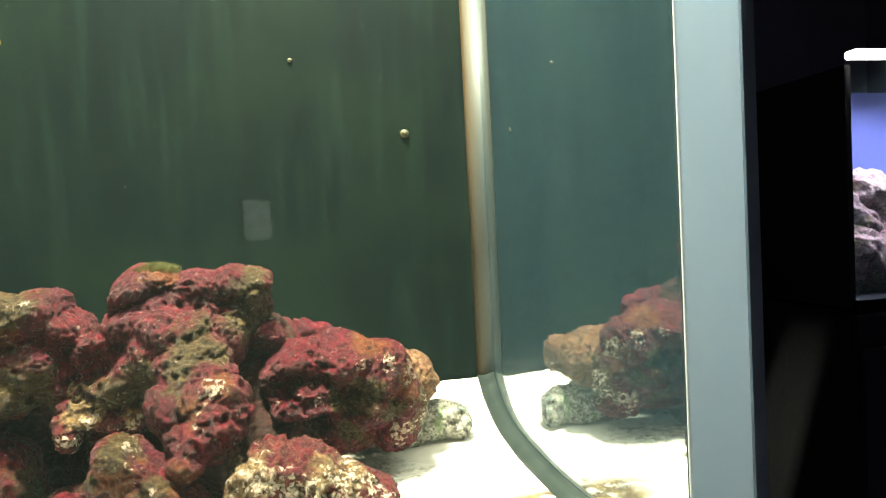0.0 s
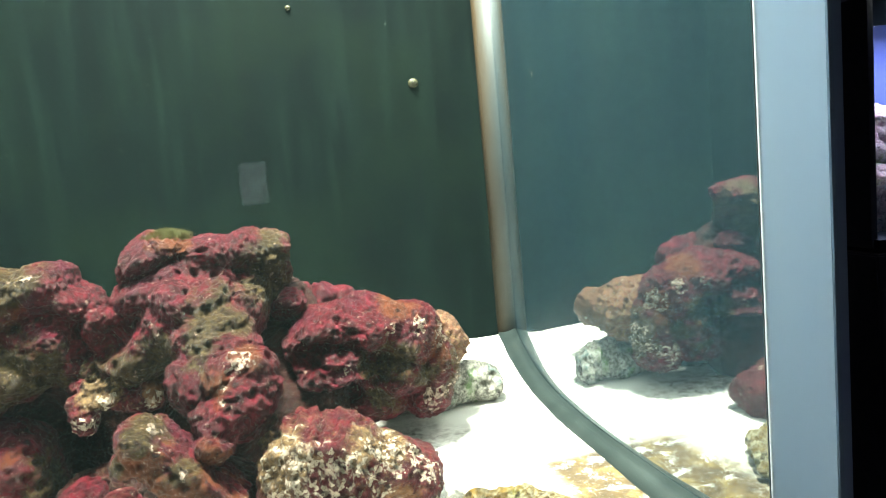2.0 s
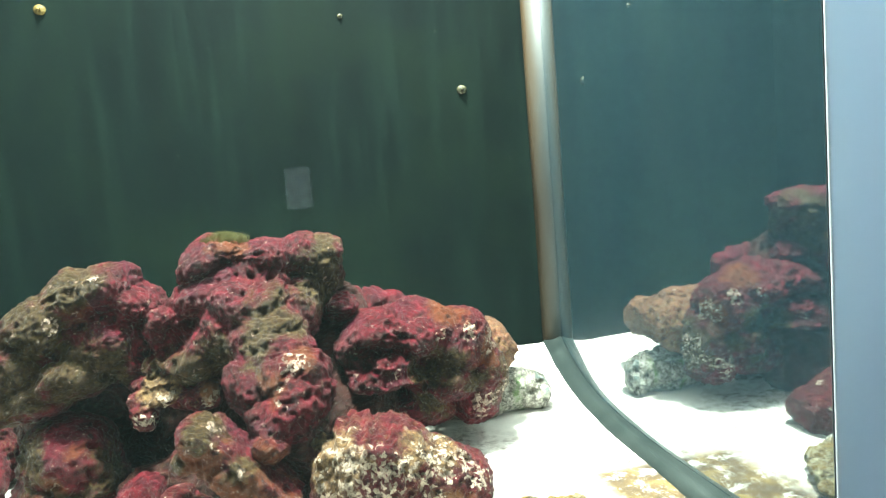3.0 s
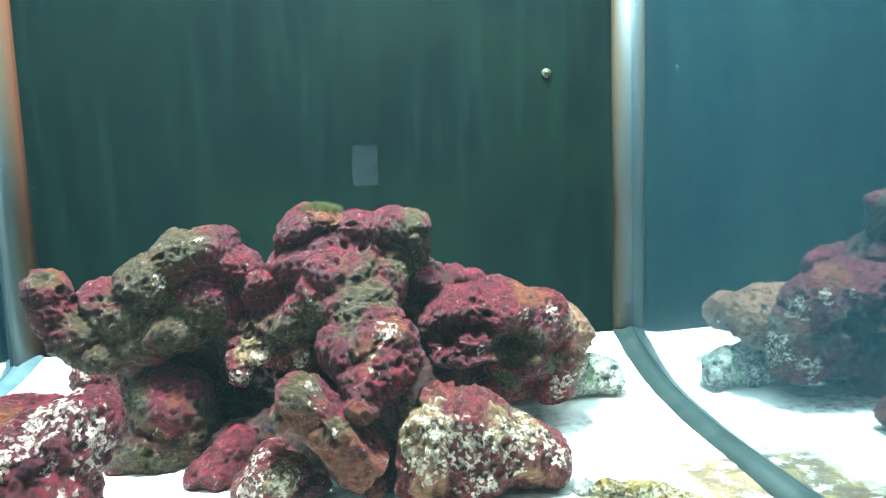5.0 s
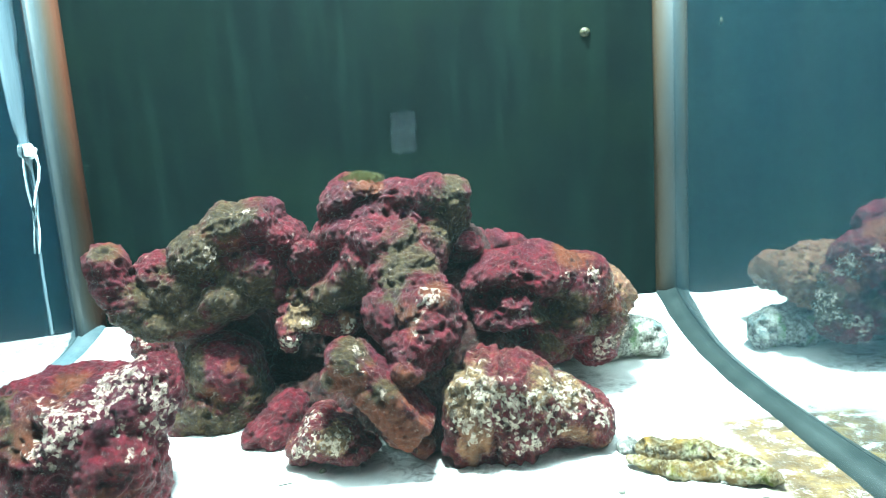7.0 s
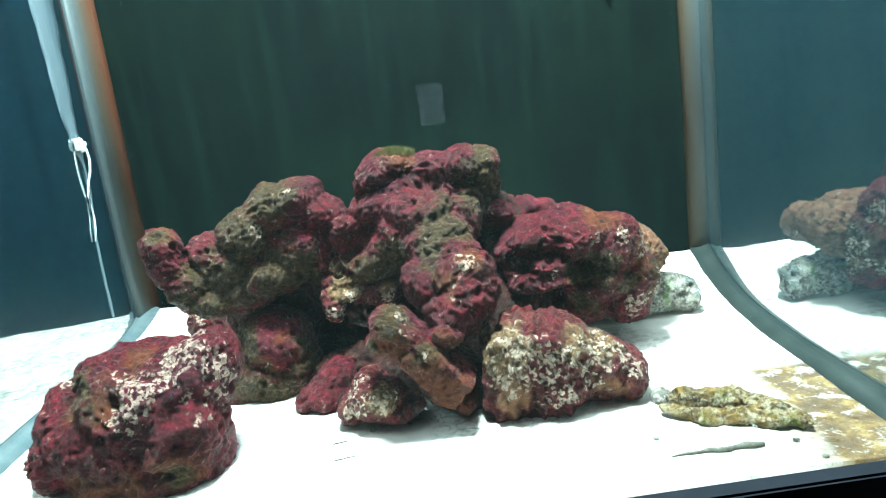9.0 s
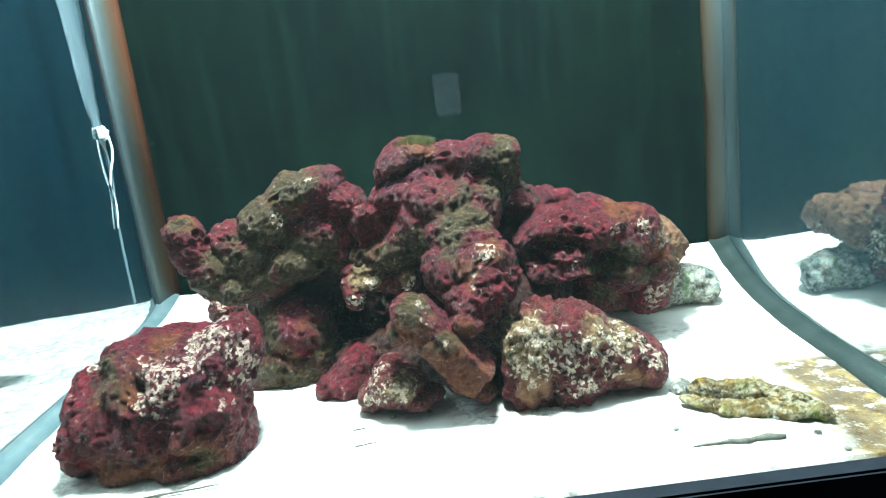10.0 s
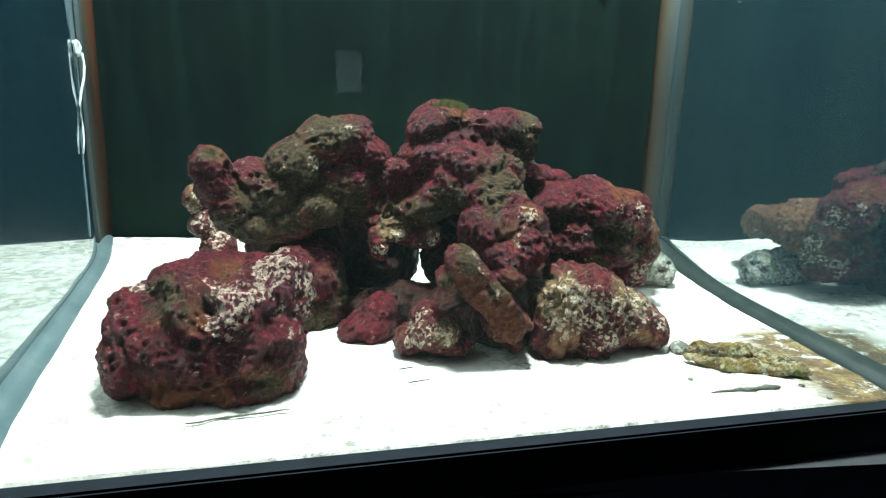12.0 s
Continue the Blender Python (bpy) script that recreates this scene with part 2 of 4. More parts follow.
def bead_material(name, left):
    """Silicone with brown algae along its edge on the back panel."""
    n = Nodes(name)
    tc, sep = n.add("ShaderNodeTexCoord"), n.add("ShaderNodeSeparateXYZ")
    n.link(tc.outputs["Generated"], sep.inputs[0])
    v = n.coords((1, 1, 0.18))
    grain = n.noise(v, 40, 4, 0.6)
    shift = n.add("ShaderNodeMath", operation="MULTIPLY_ADD")
    shift.inputs[1].default_value, shift.inputs[2].default_value = 0.5, -0.25
    n.link(grain, shift.inputs[0])
    total = n.add("ShaderNodeMath", operation="ADD")
    n.link(sep.outputs["Y" if left else "X"], total.inputs[0])
    n.link(shift.outputs[0], total.inputs[1])
    rust, tan, grey = ((0.068, 0.022, 0.009), (0.064, 0.046, 0.030), (0.062, 0.080, 0.084)) if left else ((0.046, 0.030, 0.015), (0.058, 0.052, 0.040), (0.050, 0.066, 0.070))
    if left:
        col = n.ramp(total.outputs[0], (0.30, grey), (0.62, tan), (0.95, rust))
    else:
        col = n.ramp(total.outputs[0], (0.05, rust), (0.25, tan), (0.60, grey))
    return n.surface(col, 0.5, 0.0, 0.3)


def frosted_material():
    """Frosted acrylic: lets the added fill light behind it through, blurred."""
    n = Nodes("frosted_acrylic")
    v = n.coords((3, 3, 0.4))
    col = n.ramp(n.noise(v, 6, 4), (0.3, (0.70, 0.80, 0.90)), (0.7, (0.82, 0.90, 0.97)))
    n.surface(col, 0.3, 0.0, 0.5)
    soft = n.add("ShaderNodeBsdfTranslucent")
    n.link(col, soft.inputs["Color"])
    mixed = n.add("ShaderNodeMixShader")
    mixed.inputs["Fac"].default_value = 0.88
    n.link(n.bsdf.outputs[0], mixed.inputs[1])
    n.link(soft.outputs[0], mixed.inputs[2])
    n.link(mixed.outputs[0], n.out.inputs["Surface"])
    return n.mat


def plain_material(name, low, high, scale, rough, metal=0.0, spec=0.5, stretch=(1, 1, 1), relief=0.0):
    n = Nodes(name)
    v = n.coords(stretch)
    fac = n.noise(v, scale, 5, 0.6)
    if relief:
        n.bump(fac, 0.6, relief)
    return n.surface(n.ramp(fac, (0.3, low), (0.7, high)), rough, metal, spec)


def glow_material(name, color, strength):
    n = Nodes(name)
    n.surface(color, 0.5)
    n.bsdf.inputs["Emission Color"].default_value = (*color, 1)
    n.bsdf.inputs["Emission Strength"].default_value = strength
    return n.mat


m_sand, m_back, m_pane = sand_material(), back_material(), pane_material()
# right panel: base lightened to paint in the haze over it
m_side = side_material("hazy_blue_mirroring_acrylic", (0.016, 0.052, 0.080), (0.032, 0.078, 0.102), 0.58)
# same acrylic in a darker copy, less haze put into the left panel's colour
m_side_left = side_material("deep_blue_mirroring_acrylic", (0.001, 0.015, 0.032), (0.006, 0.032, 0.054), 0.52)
m_bead = bead_material("stained_silicone", False)
m_bead_left = bead_material("orange_stained_silicone", True)
m_bead_low = plain_material("dark_silicone", (0.014, 0.024, 0.024), (0.038, 0.052, 0.050), 24, 0.35, 0, 0.5)
m_bead_pale = plain_material("pale_silicone", (0.055, 0.095, 0.11), (0.13, 0.17, 0.18), 24, 0.35, 0, 0.5)
m_post = frosted_material()
m_black = plain_material("black_laminate", (0.034, 0.038, 0.044), (0.050, 0.054, 0.062), 60, 0.45, 0, 0.4)
m_frame = plain_material("blue_black_trim", (0.006, 0.009, 0.013), (0.010, 0.014, 0.020), 40, 0.7, 0, 0.1)
m_room = plain_material("dark_wall_paint", (0.17, 0.18, 0.26), (0.22, 0.23, 0.32), 3, 0.8, 0, 0.2)
m_film = plain_material("white_plastic_film", (0.07, 0.11, 0.135), (0.19, 0.25, 0.28), 26, 0.3, 0, 0.5, (1, 1, 0.12), 0.002)
m_film_white = plain_material("bright_plastic_film", (0.45, 0.52, 0.54), (0.75, 0.80, 0.80), 120, 0.35, 0, 0.5)
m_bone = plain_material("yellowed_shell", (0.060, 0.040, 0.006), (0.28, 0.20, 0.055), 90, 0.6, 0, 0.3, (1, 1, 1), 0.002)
m_light_box = plain_material("pale_light_box", (0.42, 0.52, 0.64), (0.50, 0.60, 0.70), 4, 0.5)
m_snail = plain_material("olive_snail", (0.020, 0.026, 0.012), (0.085, 0.075, 0.030), 130, 0.5)
m_twig = plain_material("dark_twig", (0.05, 0.055, 0.045), (0.14, 0.14, 0.11), 200, 0.8)
m_blue = plain_material("blue_back_panel", (0.10, 0.14, 0.42), (0.14, 0.19, 0.50), 4, 0.6)
m_wood = plain_material("brown_wood", (0.14, 0.06, 0.02), (0.24, 0.11, 0.04), 20, 0.6, 0, 0.3, (1, 1, 8))
m_led = glow_material("white_led", (0.80, 0.85, 1.0), 9.0)
m_panel_light = glow_material("pale_panel_light", (0.70, 0.86, 1.0), 1.7)
m_moss = plain_material("green_algae_tuft", (0.10, 0.11, 0.035), (0.20, 0.19, 0.07), 90, 0.9)


# ---------------------------------------------------------------- mesh helpers
def part(name, bm, material, parent=None, label="", smooth=False):
    me = bpy.data.meshes.new(name)
    bmesh.ops.recalc_face_normals(bm, faces=bm.faces)
    for f in bm.faces:
        f.smooth = smooth
    bm.to_mesh(me)
    bm.free()
    me.materials.append(material)
    ob = new(name, me)
    if parent:
        ob.parent = parent
        ob.matrix_parent_inverse = parent.matrix_world.inverted()
    if label:
        tagged(ob, label)
    return ob


def empty(name, x, y, z, label, category, **more):
    ob = new(name)
    ob.location = (x, y, z)
    ob.matrix_world = pose(x, y, z)
    ob.empty_display_size = 0.02
    return tagged(ob, label, category, **more)


def box(x0, x1, y0, y1, z0, z1, bevel=0.0, bm=None):
    bm = bm or bmesh.new()
    made = bmesh.ops.create_cube(bm, size=1.0, matrix=Matrix.Translation(((x0 + x1) / 2, (y0 + y1) / 2, (z0 + z1) / 2)) @ Matrix.Diagonal((x1 - x0, y1 - y0, z1 - z0, 1)))
    if bevel:
        edges = {e for v in made["verts"] for e in v.link_edges}
        bmesh.ops.bevel(bm, geom=list(edges), offset=bevel, segments=2, affect="EDGES", clamp_overlap=True)
    return bm


def curve_at(knots, t):
    """A smooth curve through plan knots, t from 0 to 1."""
    s = t * (len(knots) - 1)
    i = min(int(s), len(knots) - 2)
    f = s - i
    p = [Vector(knots[max(0, min(len(knots) - 1, i + d))]) for d in (-1, 0, 1, 2)]
    return 0.5 * (2 * p[1] + (p[2] - p[0]) * f + (2 * p[0] - 5 * p[1] + 4 * p[2] - p[3]) * f * f + (3 * p[1] - p[0] - 3 * p[2] + p[3]) * f ** 3)


def strip(rails, steps):
    """A closed tube of quads: rails are functions of t that give a corner of the section."""
    bm = bmesh.new()
    rows = [[bm.verts.new(r(i / steps)) for r in rails] for i in range(steps + 1)]
    n = len(rails)
    for a, b in zip(rows, rows[1:]):
        for k in range(n):
            bm.faces.new((a[k], a[(k + 1) % n], b[(k + 1) % n], b[k]))
    bm.faces.new(rows[0][::-1])
    bm.faces.new(rows[-1])
    return bm


# Plan of the tank, front to back.
SAND_LEFT = [(-0.460, 0.494), (-0.486, 0.590), (-0.514, 0.736), (-0.548, 0.915), (-0.582, 1.080), (-0.630, 1.240)]
SAND_RIGHT = [(0.284, 0.574), (0.282, 0.680), (0.277, 0.800), (0.280, 0.930), (0.299, 1.085), (0.327, 1.252)]
PANEL_LEFT = [(-0.480, 0.488), (-0.505, 0.590), (-0.531, 0.736), (-0.562, 0.915), (-0.598, 1.080), (-0.668, 1.256)]
PANEL_RIGHT = [(0.311, 0.533), (0.299, 0.670), (0.293, 0.800), (0.298, 0.930), (0.322, 1.085), (0.357, 1.256)]
HEIGHT = 0.74


# ---------------------------------------------------------------- the room
def room():
    for name, dims in (("floor", (-2.6, 3.4, -2.4, 3.6, -1.10, -1.02)), ("wall_north", (-2.6, 3.4, 3.6, 3.7, -1.02, 1.9)),
                       ("wall_south", (-2.6, 3.4, -2.5, -2.4, -1.02, 1.9)), ("wall_west", (-2.7, -2.6, -2.4, 3.6, -1.02, 1.9)),
                       ("wall_east", (3.4, 3.5, -2.4, 3.6, -1.02, 1.9)), ("ceiling", (-2.6, 3.4, -2.4, 3.6, 1.9, 2.0))):
        tagged(part(name, box(*dims), m_room), "dark painted " + name.split("_")[0] + " of the dim shop", name.split("_")[0], kind="structure")


room()


# ---------------------------------------------------------------- the tank
def side_panel(knots, out):
    def rail(off, z):
        return lambda t: Vector((*curve_at(knots, t), z)) + Vector((off, 0, 0))
    return strip([rail(0, -0.03), rail(0, HEIGHT), rail(out, HEIGHT), rail(out, -0.03)], 40)


def seam_bead(sand, panel, inward):
    """The silicone along the foot of a side panel, a shallow concave fillet."""
    def rail(f, z):
        def at(t):
            a, b = Vector(curve_at(sand, t)), Vector(curve_at(panel, t))
            p = a.lerp(b, f)
            return Vector((p.x, p.y, z))
        return at
    return strip([rail(-0.25 if inward else -0.25, -0.012), rail(0.0, 0.0035), rail(0.45, 0.006), rail(0.97, 0.013), rail(0.97, -0.012)], 48)


def corner_bead(points):
    bm = bmesh.new()
    low = [bm.verts.new((x, y, -0.005)) for x, y in points]
    high = [bm.verts.new((x, y, HEIGHT)) for x, y in points]
    k = len(points)
    for i in range(k):
        bm.faces.new((low[i], low[(i + 1) % k], high[(i + 1) % k], high[i]))
    bm.faces.new(low[::-1])
    bm.faces.new(high)
    return bm


def slanted(x0, x1, off0, off1, z0, z1, bevel=0.0):
    """A bar along the slanted front of the tank."""
    bm = box(x0, x1, off0, off1, z0, z1, bevel)
    for v in bm.verts:
        v.co.y += 0.545 + 0.108 * v.co.x
    return bm


tank = empty("aquarium", -0.1, 0.9, -0.03, "glass aquarium with a dark green back and mirroring blue sides", "aquarium")
part("back_panel", box(-0.68, 0.38, 1.256, 1.270, -0.03, HEIGHT), m_back, tank, "dark green back panel streaked with algae")
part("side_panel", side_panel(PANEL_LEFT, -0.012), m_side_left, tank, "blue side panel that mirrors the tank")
part("side_panel", side_panel(PANEL_RIGHT, 0.003), m_side, tank, "blue side panel that mirrors the tank")
part("seam_bead", seam_bead(SAND_LEFT, PANEL_LEFT, False), m_bead_pale, tank, "dark grey silicone seam", True)
part("seam_bead", seam_bead(SAND_RIGHT, PANEL_RIGHT, True), m_bead_low, tank, "dark grey silicone seam", True)
part("corner_bead", corner_bead([(0.326, 1.2555), (0.330, 1.247), (0.338, 1.238), (0.349, 1.230), (0.358, 1.228), (0.366, 1.2555)]), m_bead, tank, "grey silicone corner bead edged with brown algae", True)
part("corner_bead", corner_bead([(-0.634, 1.2555), (-0.637, 1.245), (-0.637, 1.228), (-0.633, 1.205), (-0.627, 1.180), (-0.619, 1.150), (-0.640, 1.150), (-0.700, 1.2555)]), m_bead_left, tank, "grey silicone corner bead edged with orange brown algae", True)
part("front_pane", slanted(-0.48, 0.336, -0.012, -0.004, -0.012, HEIGHT), m_pane, tank, "clear front pane").visible_shadow = False
part("base_trim", slanted(-0.62, 0.42, -0.030, -0.0125, -0.034, 0.005, 0.002), m_frame, tank, "blue black trim under the front pane")
post = part("corner_post", box(0.3108, 0.3622, 0.526, 0.531, -0.034, HEIGHT), m_pane, tank, "clear acrylic corner post")
post.visible_shadow = False
film_sheet = bmesh.new()
bmesh.ops.create_grid(film_sheet, x_segments=2, y_segments=12, size=0.5, matrix=pose(0.33675, 0.5318, HEIGHT / 2, 90) @ Matrix.Diagonal((0.0509, HEIGHT, 1, 1)))
part("frosted_backing", film_sheet, m_post, post, "pale frosted backing")
part("bottom_plate", box(-0.70, 0.42, 0.52, 1.27, -0.046, -0.034), m_black, tank)


def sand_bed():
    """One sheet between the two seams, with low dunes, and a cut front edge against the pane."""
    bm = bmesh.new()
    nu, nv = 150, 150
    rows = []
    for j in range(nv + 1):
        v = j / nv
        a, b = curve_at(SAND_LEFT, v), curve_at(SAND_RIGHT, v)
        row = []
        for i in range(nu + 1):
            u = -0.004 + 1.008 * i / nu
            p = a.lerp(b, u)
            z = 0.0016 * noise.noise(Vector((p.x * 14, p.y * 14, 0))) + 0.0008 * noise.noise(Vector((p.x * 90, p.y * 90, 2)))
            row.append(bm.verts.new((p.x, p.y, z)))
        rows.append(row)
    for a, b in zip(rows, rows[1:]):
        for i in range(nu):
            bm.faces.new((a[i], a[i + 1], b[i + 1], b[i]))
    low = [bm.verts.new((q.co.x, q.co.y, -0.030)) for q in rows[0]]
    for i in range(nu):
        bm.faces.new((low[i], low[i + 1], rows[0][i + 1], rows[0][i]))
    return bm


tagged(part("ground", sand_bed(), m_sand, None, "", True), "bright white sand bed with rusty algae by the side", "sand", kind="structure")

# an unseen canopy, added to close the tank above and keep its lamp's light in
baffle = empty("light_baffle", -0.1, 0.9, HEIGHT, "unseen tall black canopy added to hold in the tank light", "canopy")
part("cover", box(-0.72, 0.66, 0.42, 1.30, 1.80, 1.83, 0.004), m_black, baffle)
part("front_fascia", slanted(-0.70, 0.62, -0.034, -0.016, HEIGHT - 0.02, 1.80), m_black, baffle)
part("back_fascia", box(-0.70, 0.64, 1.272, 1.284, HEIGHT, 1.80), m_black, baffle)
part("side_fascia", box(-0.712, -0.70, 0.46, 1.272, HEIGHT, 1.80), m_black, baffle)
part("side_fascia", box(0.64, 0.652, 0.62, 1.272, HEIGHT, 1.80), m_black, baffle)

# an added, unseen light box behind the frosted post, lit by its own lamp
chamber = empty("post_light_box", 0.44, 0.9, -0.03, "added unseen pale box that glows through the frosted post", "chamber")
part("outer_wall", strip([lambda t: Vector((0.366 + 0.236 * t, 0.534 + 0.70 * t, -0.03)), lambda t: Vector((0.366 + 0.236 * t, 0.534 + 0.70 * t, 1.80)),
                          lambda t: Vector((0.376 + 0.236 * t, 0.534 + 0.70 * t, 1.80)), lambda t: Vector((0.376 + 0.236 * t, 0.534 + 0.70 * t, -0.03))], 2), m_light_box, chamber)
part("end_wall", box(0.382, 0.61, 1.236, 1.248, -0.03, HEIGHT), m_light_box, chamber)
part("sand_floor", strip([lambda t: Vector((0.317 + 0.05 * t, 0.536 + 0.69 * t, -0.03)), lambda t: Vector((0.317 + 0.05 * t, 0.536 + 0.69 * t, 0.0)),
                          lambda t: Vector((0.365 + 0.235 * t, 0.536 + 0.69 * t, 0.0)), lambda t: Vector((0.365 + 0.235 * t, 0.536 + 0.69 * t, -0.03))], 2), m_sand, chamber)

# the black stand
stand = empty("aquarium_stand", -0.1, 0.9, -1.02, "black laminate stand under the aquarium", "stand")
part("carcass", slanted(-0.70, 0.44, -0.020, 0.74, -1.02, -0.047, 0.003), m_black, stand)
for x0, x1 in ((-0.69, -0.132), (-0.128, 0.43)):
    part("door", slanted(x0, x1, -0.036, -0.0205, -0.98, -0.30, 0.003), m_black, stand)


# ---------------------------------------------------------------- rocks
def rock(name, blobs, material, label, lump=0.006, pit=0.006, voxel=0.0028, ribs=0.0, seed=0, rest=True, smooth=9, slabs=(), holes=(), patches=()):
    """A rock of merged lumps, roughened and pitted. Blobs: centre, radii, lean (degrees about y), turn (about z).
    Holes: centre, radius, depth. Patches: kind of growth, centre, radius."""
    bm = bmesh.new()
    for b in blobs:
        x, y, z, rx, ry, rz = b[:6]
        lean, turn = (tuple(b[6:]) + (0, 0))[:2]
        bmesh.ops.create_icosphere(bm, subdivisions=3, radius=1.0, matrix=pose(x, y, z, 0, lean, turn) @ Matrix.Diagonal((rx, ry, rz, 1)))
    for x, y, z, rx, ry, rz, lean, turn in slabs:
        bmesh.ops.create_cube(bm, size=2.0, matrix=pose(x, y, z, 0, lean, turn) @ Matrix.Diagonal((rx, ry, rz, 1)))
    me = bpy.data.meshes.new(name)
    bm.to_mesh(me)
    bm.free()
    tmp = new("tmp", me)
    re = tmp.modifiers.new("r", "REMESH")
    re.mode, re.voxel_size = "VOXEL", voxel
    sm = tmp.modifiers.new("s", "SMOOTH")
    sm.factor, sm.iterations = 0.5, smooth
    graph = bpy.context.evaluated_depsgraph_get()
    solid = bpy.data.meshes.new_from_object(tmp.evaluated_get(graph))
    bpy.data.objects.remove(tmp)
    bpy.data.meshes.remove(me)
    cx, cy = blobs[0][0], blobs[0][1]
    off = Vector((seed * 3.7, seed * 1.3, seed * 2.1))
    count = len(solid.vertices)
    co = np.empty(count * 3)
    solid.vertices.foreach_get("co", co)
    co = co.reshape(-1, 3)
    nor = np.array([v.normal[:] for v in solid.vertices])
    start = co.copy()
    push, blotch = np.zeros(count), np.zeros(count)
    for i in range(count):
        p = Vector(co[i]) + off
        q = p + 0.012 * noise.noise_vector(p * 34)
        # the lumps are bent and broken out of round
        co[i] += lump * (1.1 * noise.noise_vector(p * 17) + 0.35 * noise.noise_vector(p * 45))
        rough = noise.fractal(p * 30, 0.75, 2.2, 4)
        blotch[i] = noise.noise(p * 55) + 0.5 * noise.noise(p * 140)
        # broken faces with ledges between them
        cell = noise.voronoi(q * 24)[0]
        d = lump * (0.55 * rough + 0.55 * (min(0.4, cell[1] - cell[0]) - 0.18))
        # sharp little crags and a gritty skin
        d += lump * 0.50 * (0.45 - abs(noise.noise(q * 85))) + 0.0030 * (0.35 - abs(noise.noise(p * 150))) + 0.0016 * noise.noise(p * 290)
        # round bored holes, in clusters
        mask = noise.noise(p * 17 + Vector((5, 0, 0)))
        if mask > 0.05:
            near = noise.voronoi(p * 58)[0][0]
            d -= pit * min(1.0, mask * 4) * min(1.0, max(0.0, 0.34 - near) / 0.16)
        if ribs:
            d += ribs * math.sin(p.x * 540 + 2.0 * noise.noise(p * 20)) * max(0.0, min(1.0, 1.0 - (co[i][0] - 0.03) / 0.03))
        push[i] = d
    for hx, hy, hz, r, depth in holes:
        gap = np.sqrt((start[:, 0] - hx) ** 2 + 0.3 * (start[:, 1] - hy) ** 2 + (start[:, 2] - hz) ** 2) / r
        push -= depth * np.clip(1.35 - gap + 0.15 * blotch, 0, 1) * (nor[:, 1] < 0.3)
    co += nor * push[:, None]
    grown = {kind: np.zeros(count) for kind in ("film", "pale", "gold")}
    for kind, hx, hy, hz, r in patches:
        gap = np.sqrt((start[:, 0] - hx) ** 2 + 0.25 * (start[:, 1] - hy) ** 2 + (start[:, 2] - hz) ** 2) / r
        grown[kind] = np.maximum(grown[kind], np.clip(1.25 - gap + 0.45 * blotch, 0, 1))
    base = max(co[:, 2].min(), 0.0) if rest else co[:, 2].min()
    if rest:
        co[:, 2] = np.maximum(co[:, 2], -0.006)
    co -= np.array((cx, cy, base))
    solid.vertices.foreach_set("co", co.ravel())
    if patches:
        layer = solid.color_attributes.new("growth", "FLOAT_COLOR", "POINT")
        layer.data.foreach_set("color", np.stack([grown["film"], grown["pale"], grown["gold"], np.ones(count)], 1).astype(np.float32).ravel())
    for f in solid.polygons:
        f.use_smooth = True
    solid.materials.clear()
    solid.materials.append(material)
    solid.update()
    ob = new(name, solid)
    ob.location = (cx, cy, base)
    return tagged(ob, label, "rock", "rocks of the reef pile")


rock("reef_rock", [(-0.371, 0.643, 0.040, 0.055, 0.056, 0.040), (-0.323, 0.665, 0.075, 0.058, 0.056, 0.040), (-0.283, 0.665, 0.081, 0.030, 0.044, 0.034), (-0.303, 0.640, 0.041, 0.042, 0.050, 0.046), (-0.408, 0.635, 0.031, 0.026, 0.044, 0.029), (-0.355, 0.623, 0.014, 0.049, 0.036, 0.020), (-0.286, 0.640, 0.025, 0.025, 0.040, 0.036), (-0.297, 0.630, 0.013, 0.028, 0.036, 0.024), (-0.391, 0.665, 0.062, 0.037, 0.045, 0.026), (-0.402, 0.645, 0.056, 0.025, 0.040, 0.023), (-0.335, 0.640, 0.063, 0.060, 0.050, 0.042), (-0.350, 0.670, 0.086, 0.047, 0.045, 0.026), (-0.344, 0.625, 0.031, 0.054, 0.040, 0.029), (-0.317, 0.622, 0.008, 0.044, 0.036, 0.018)],
     m_reef, "crimson rock with white crust lying apart on the sand", 0.008, 0.008, 0.0016, seed=1,
     holes=[(-0.336, 0.600, 0.089, 0.008, 0.01), (-0.262, 0.600, 0.082, 0.007, 0.008), (-0.370, 0.600, 0.052, 0.016, 0.006), (-0.283, 0.600, 0.049, 0.010, 0.008), (-0.322, 0.640, 0.117, 0.007, 0.006), (-0.302, 0.615, 0.106, 0.005, 0.01), (-0.285, 0.595, 0.072, 0.011, 0.012), (-0.346, 0.605, 0.083, 0.014, 0.008), (-0.331, 0.625, 0.108, 0.012, 0.006), (-0.320, 0.585, 0.061, 0.022, 0.006), (-0.286, 0.585, 0.067, 0.007, 0.006)],
     patches=[("pale", -0.255, 0.615, 0.074, 0.029), ("pale", -0.290, 0.645, 0.111, 0.024), ("pale", -0.255, 0.635, 0.091, 0.024), ("pale", -0.321, 0.615, 0.086, 0.028), ("pale", -0.340, 0.605, 0.057, 0.013), ("film", -0.373, 0.625, 0.082, 0.022), ("gold", -0.378, 0.620, 0.069, 0.014), ("pale", -0.296, 0.620, 0.097, 0.014), ("gold", -0.328, 0.635, 0.112, 0.014), ("gold", -0.346, 0.615, 0.083, 0.019), ("gold", -0.364, 0.605, 0.010, 0.029), ("gold", -0.293, 0.610, 0.024, 0.029), ("film", -0.292, 0.605, 0.016, 0.017), ("gold", -0.334, 0.595, 0.005, 0.028), ("pale", -0.405, 0.655, 0.093, 0.020)])
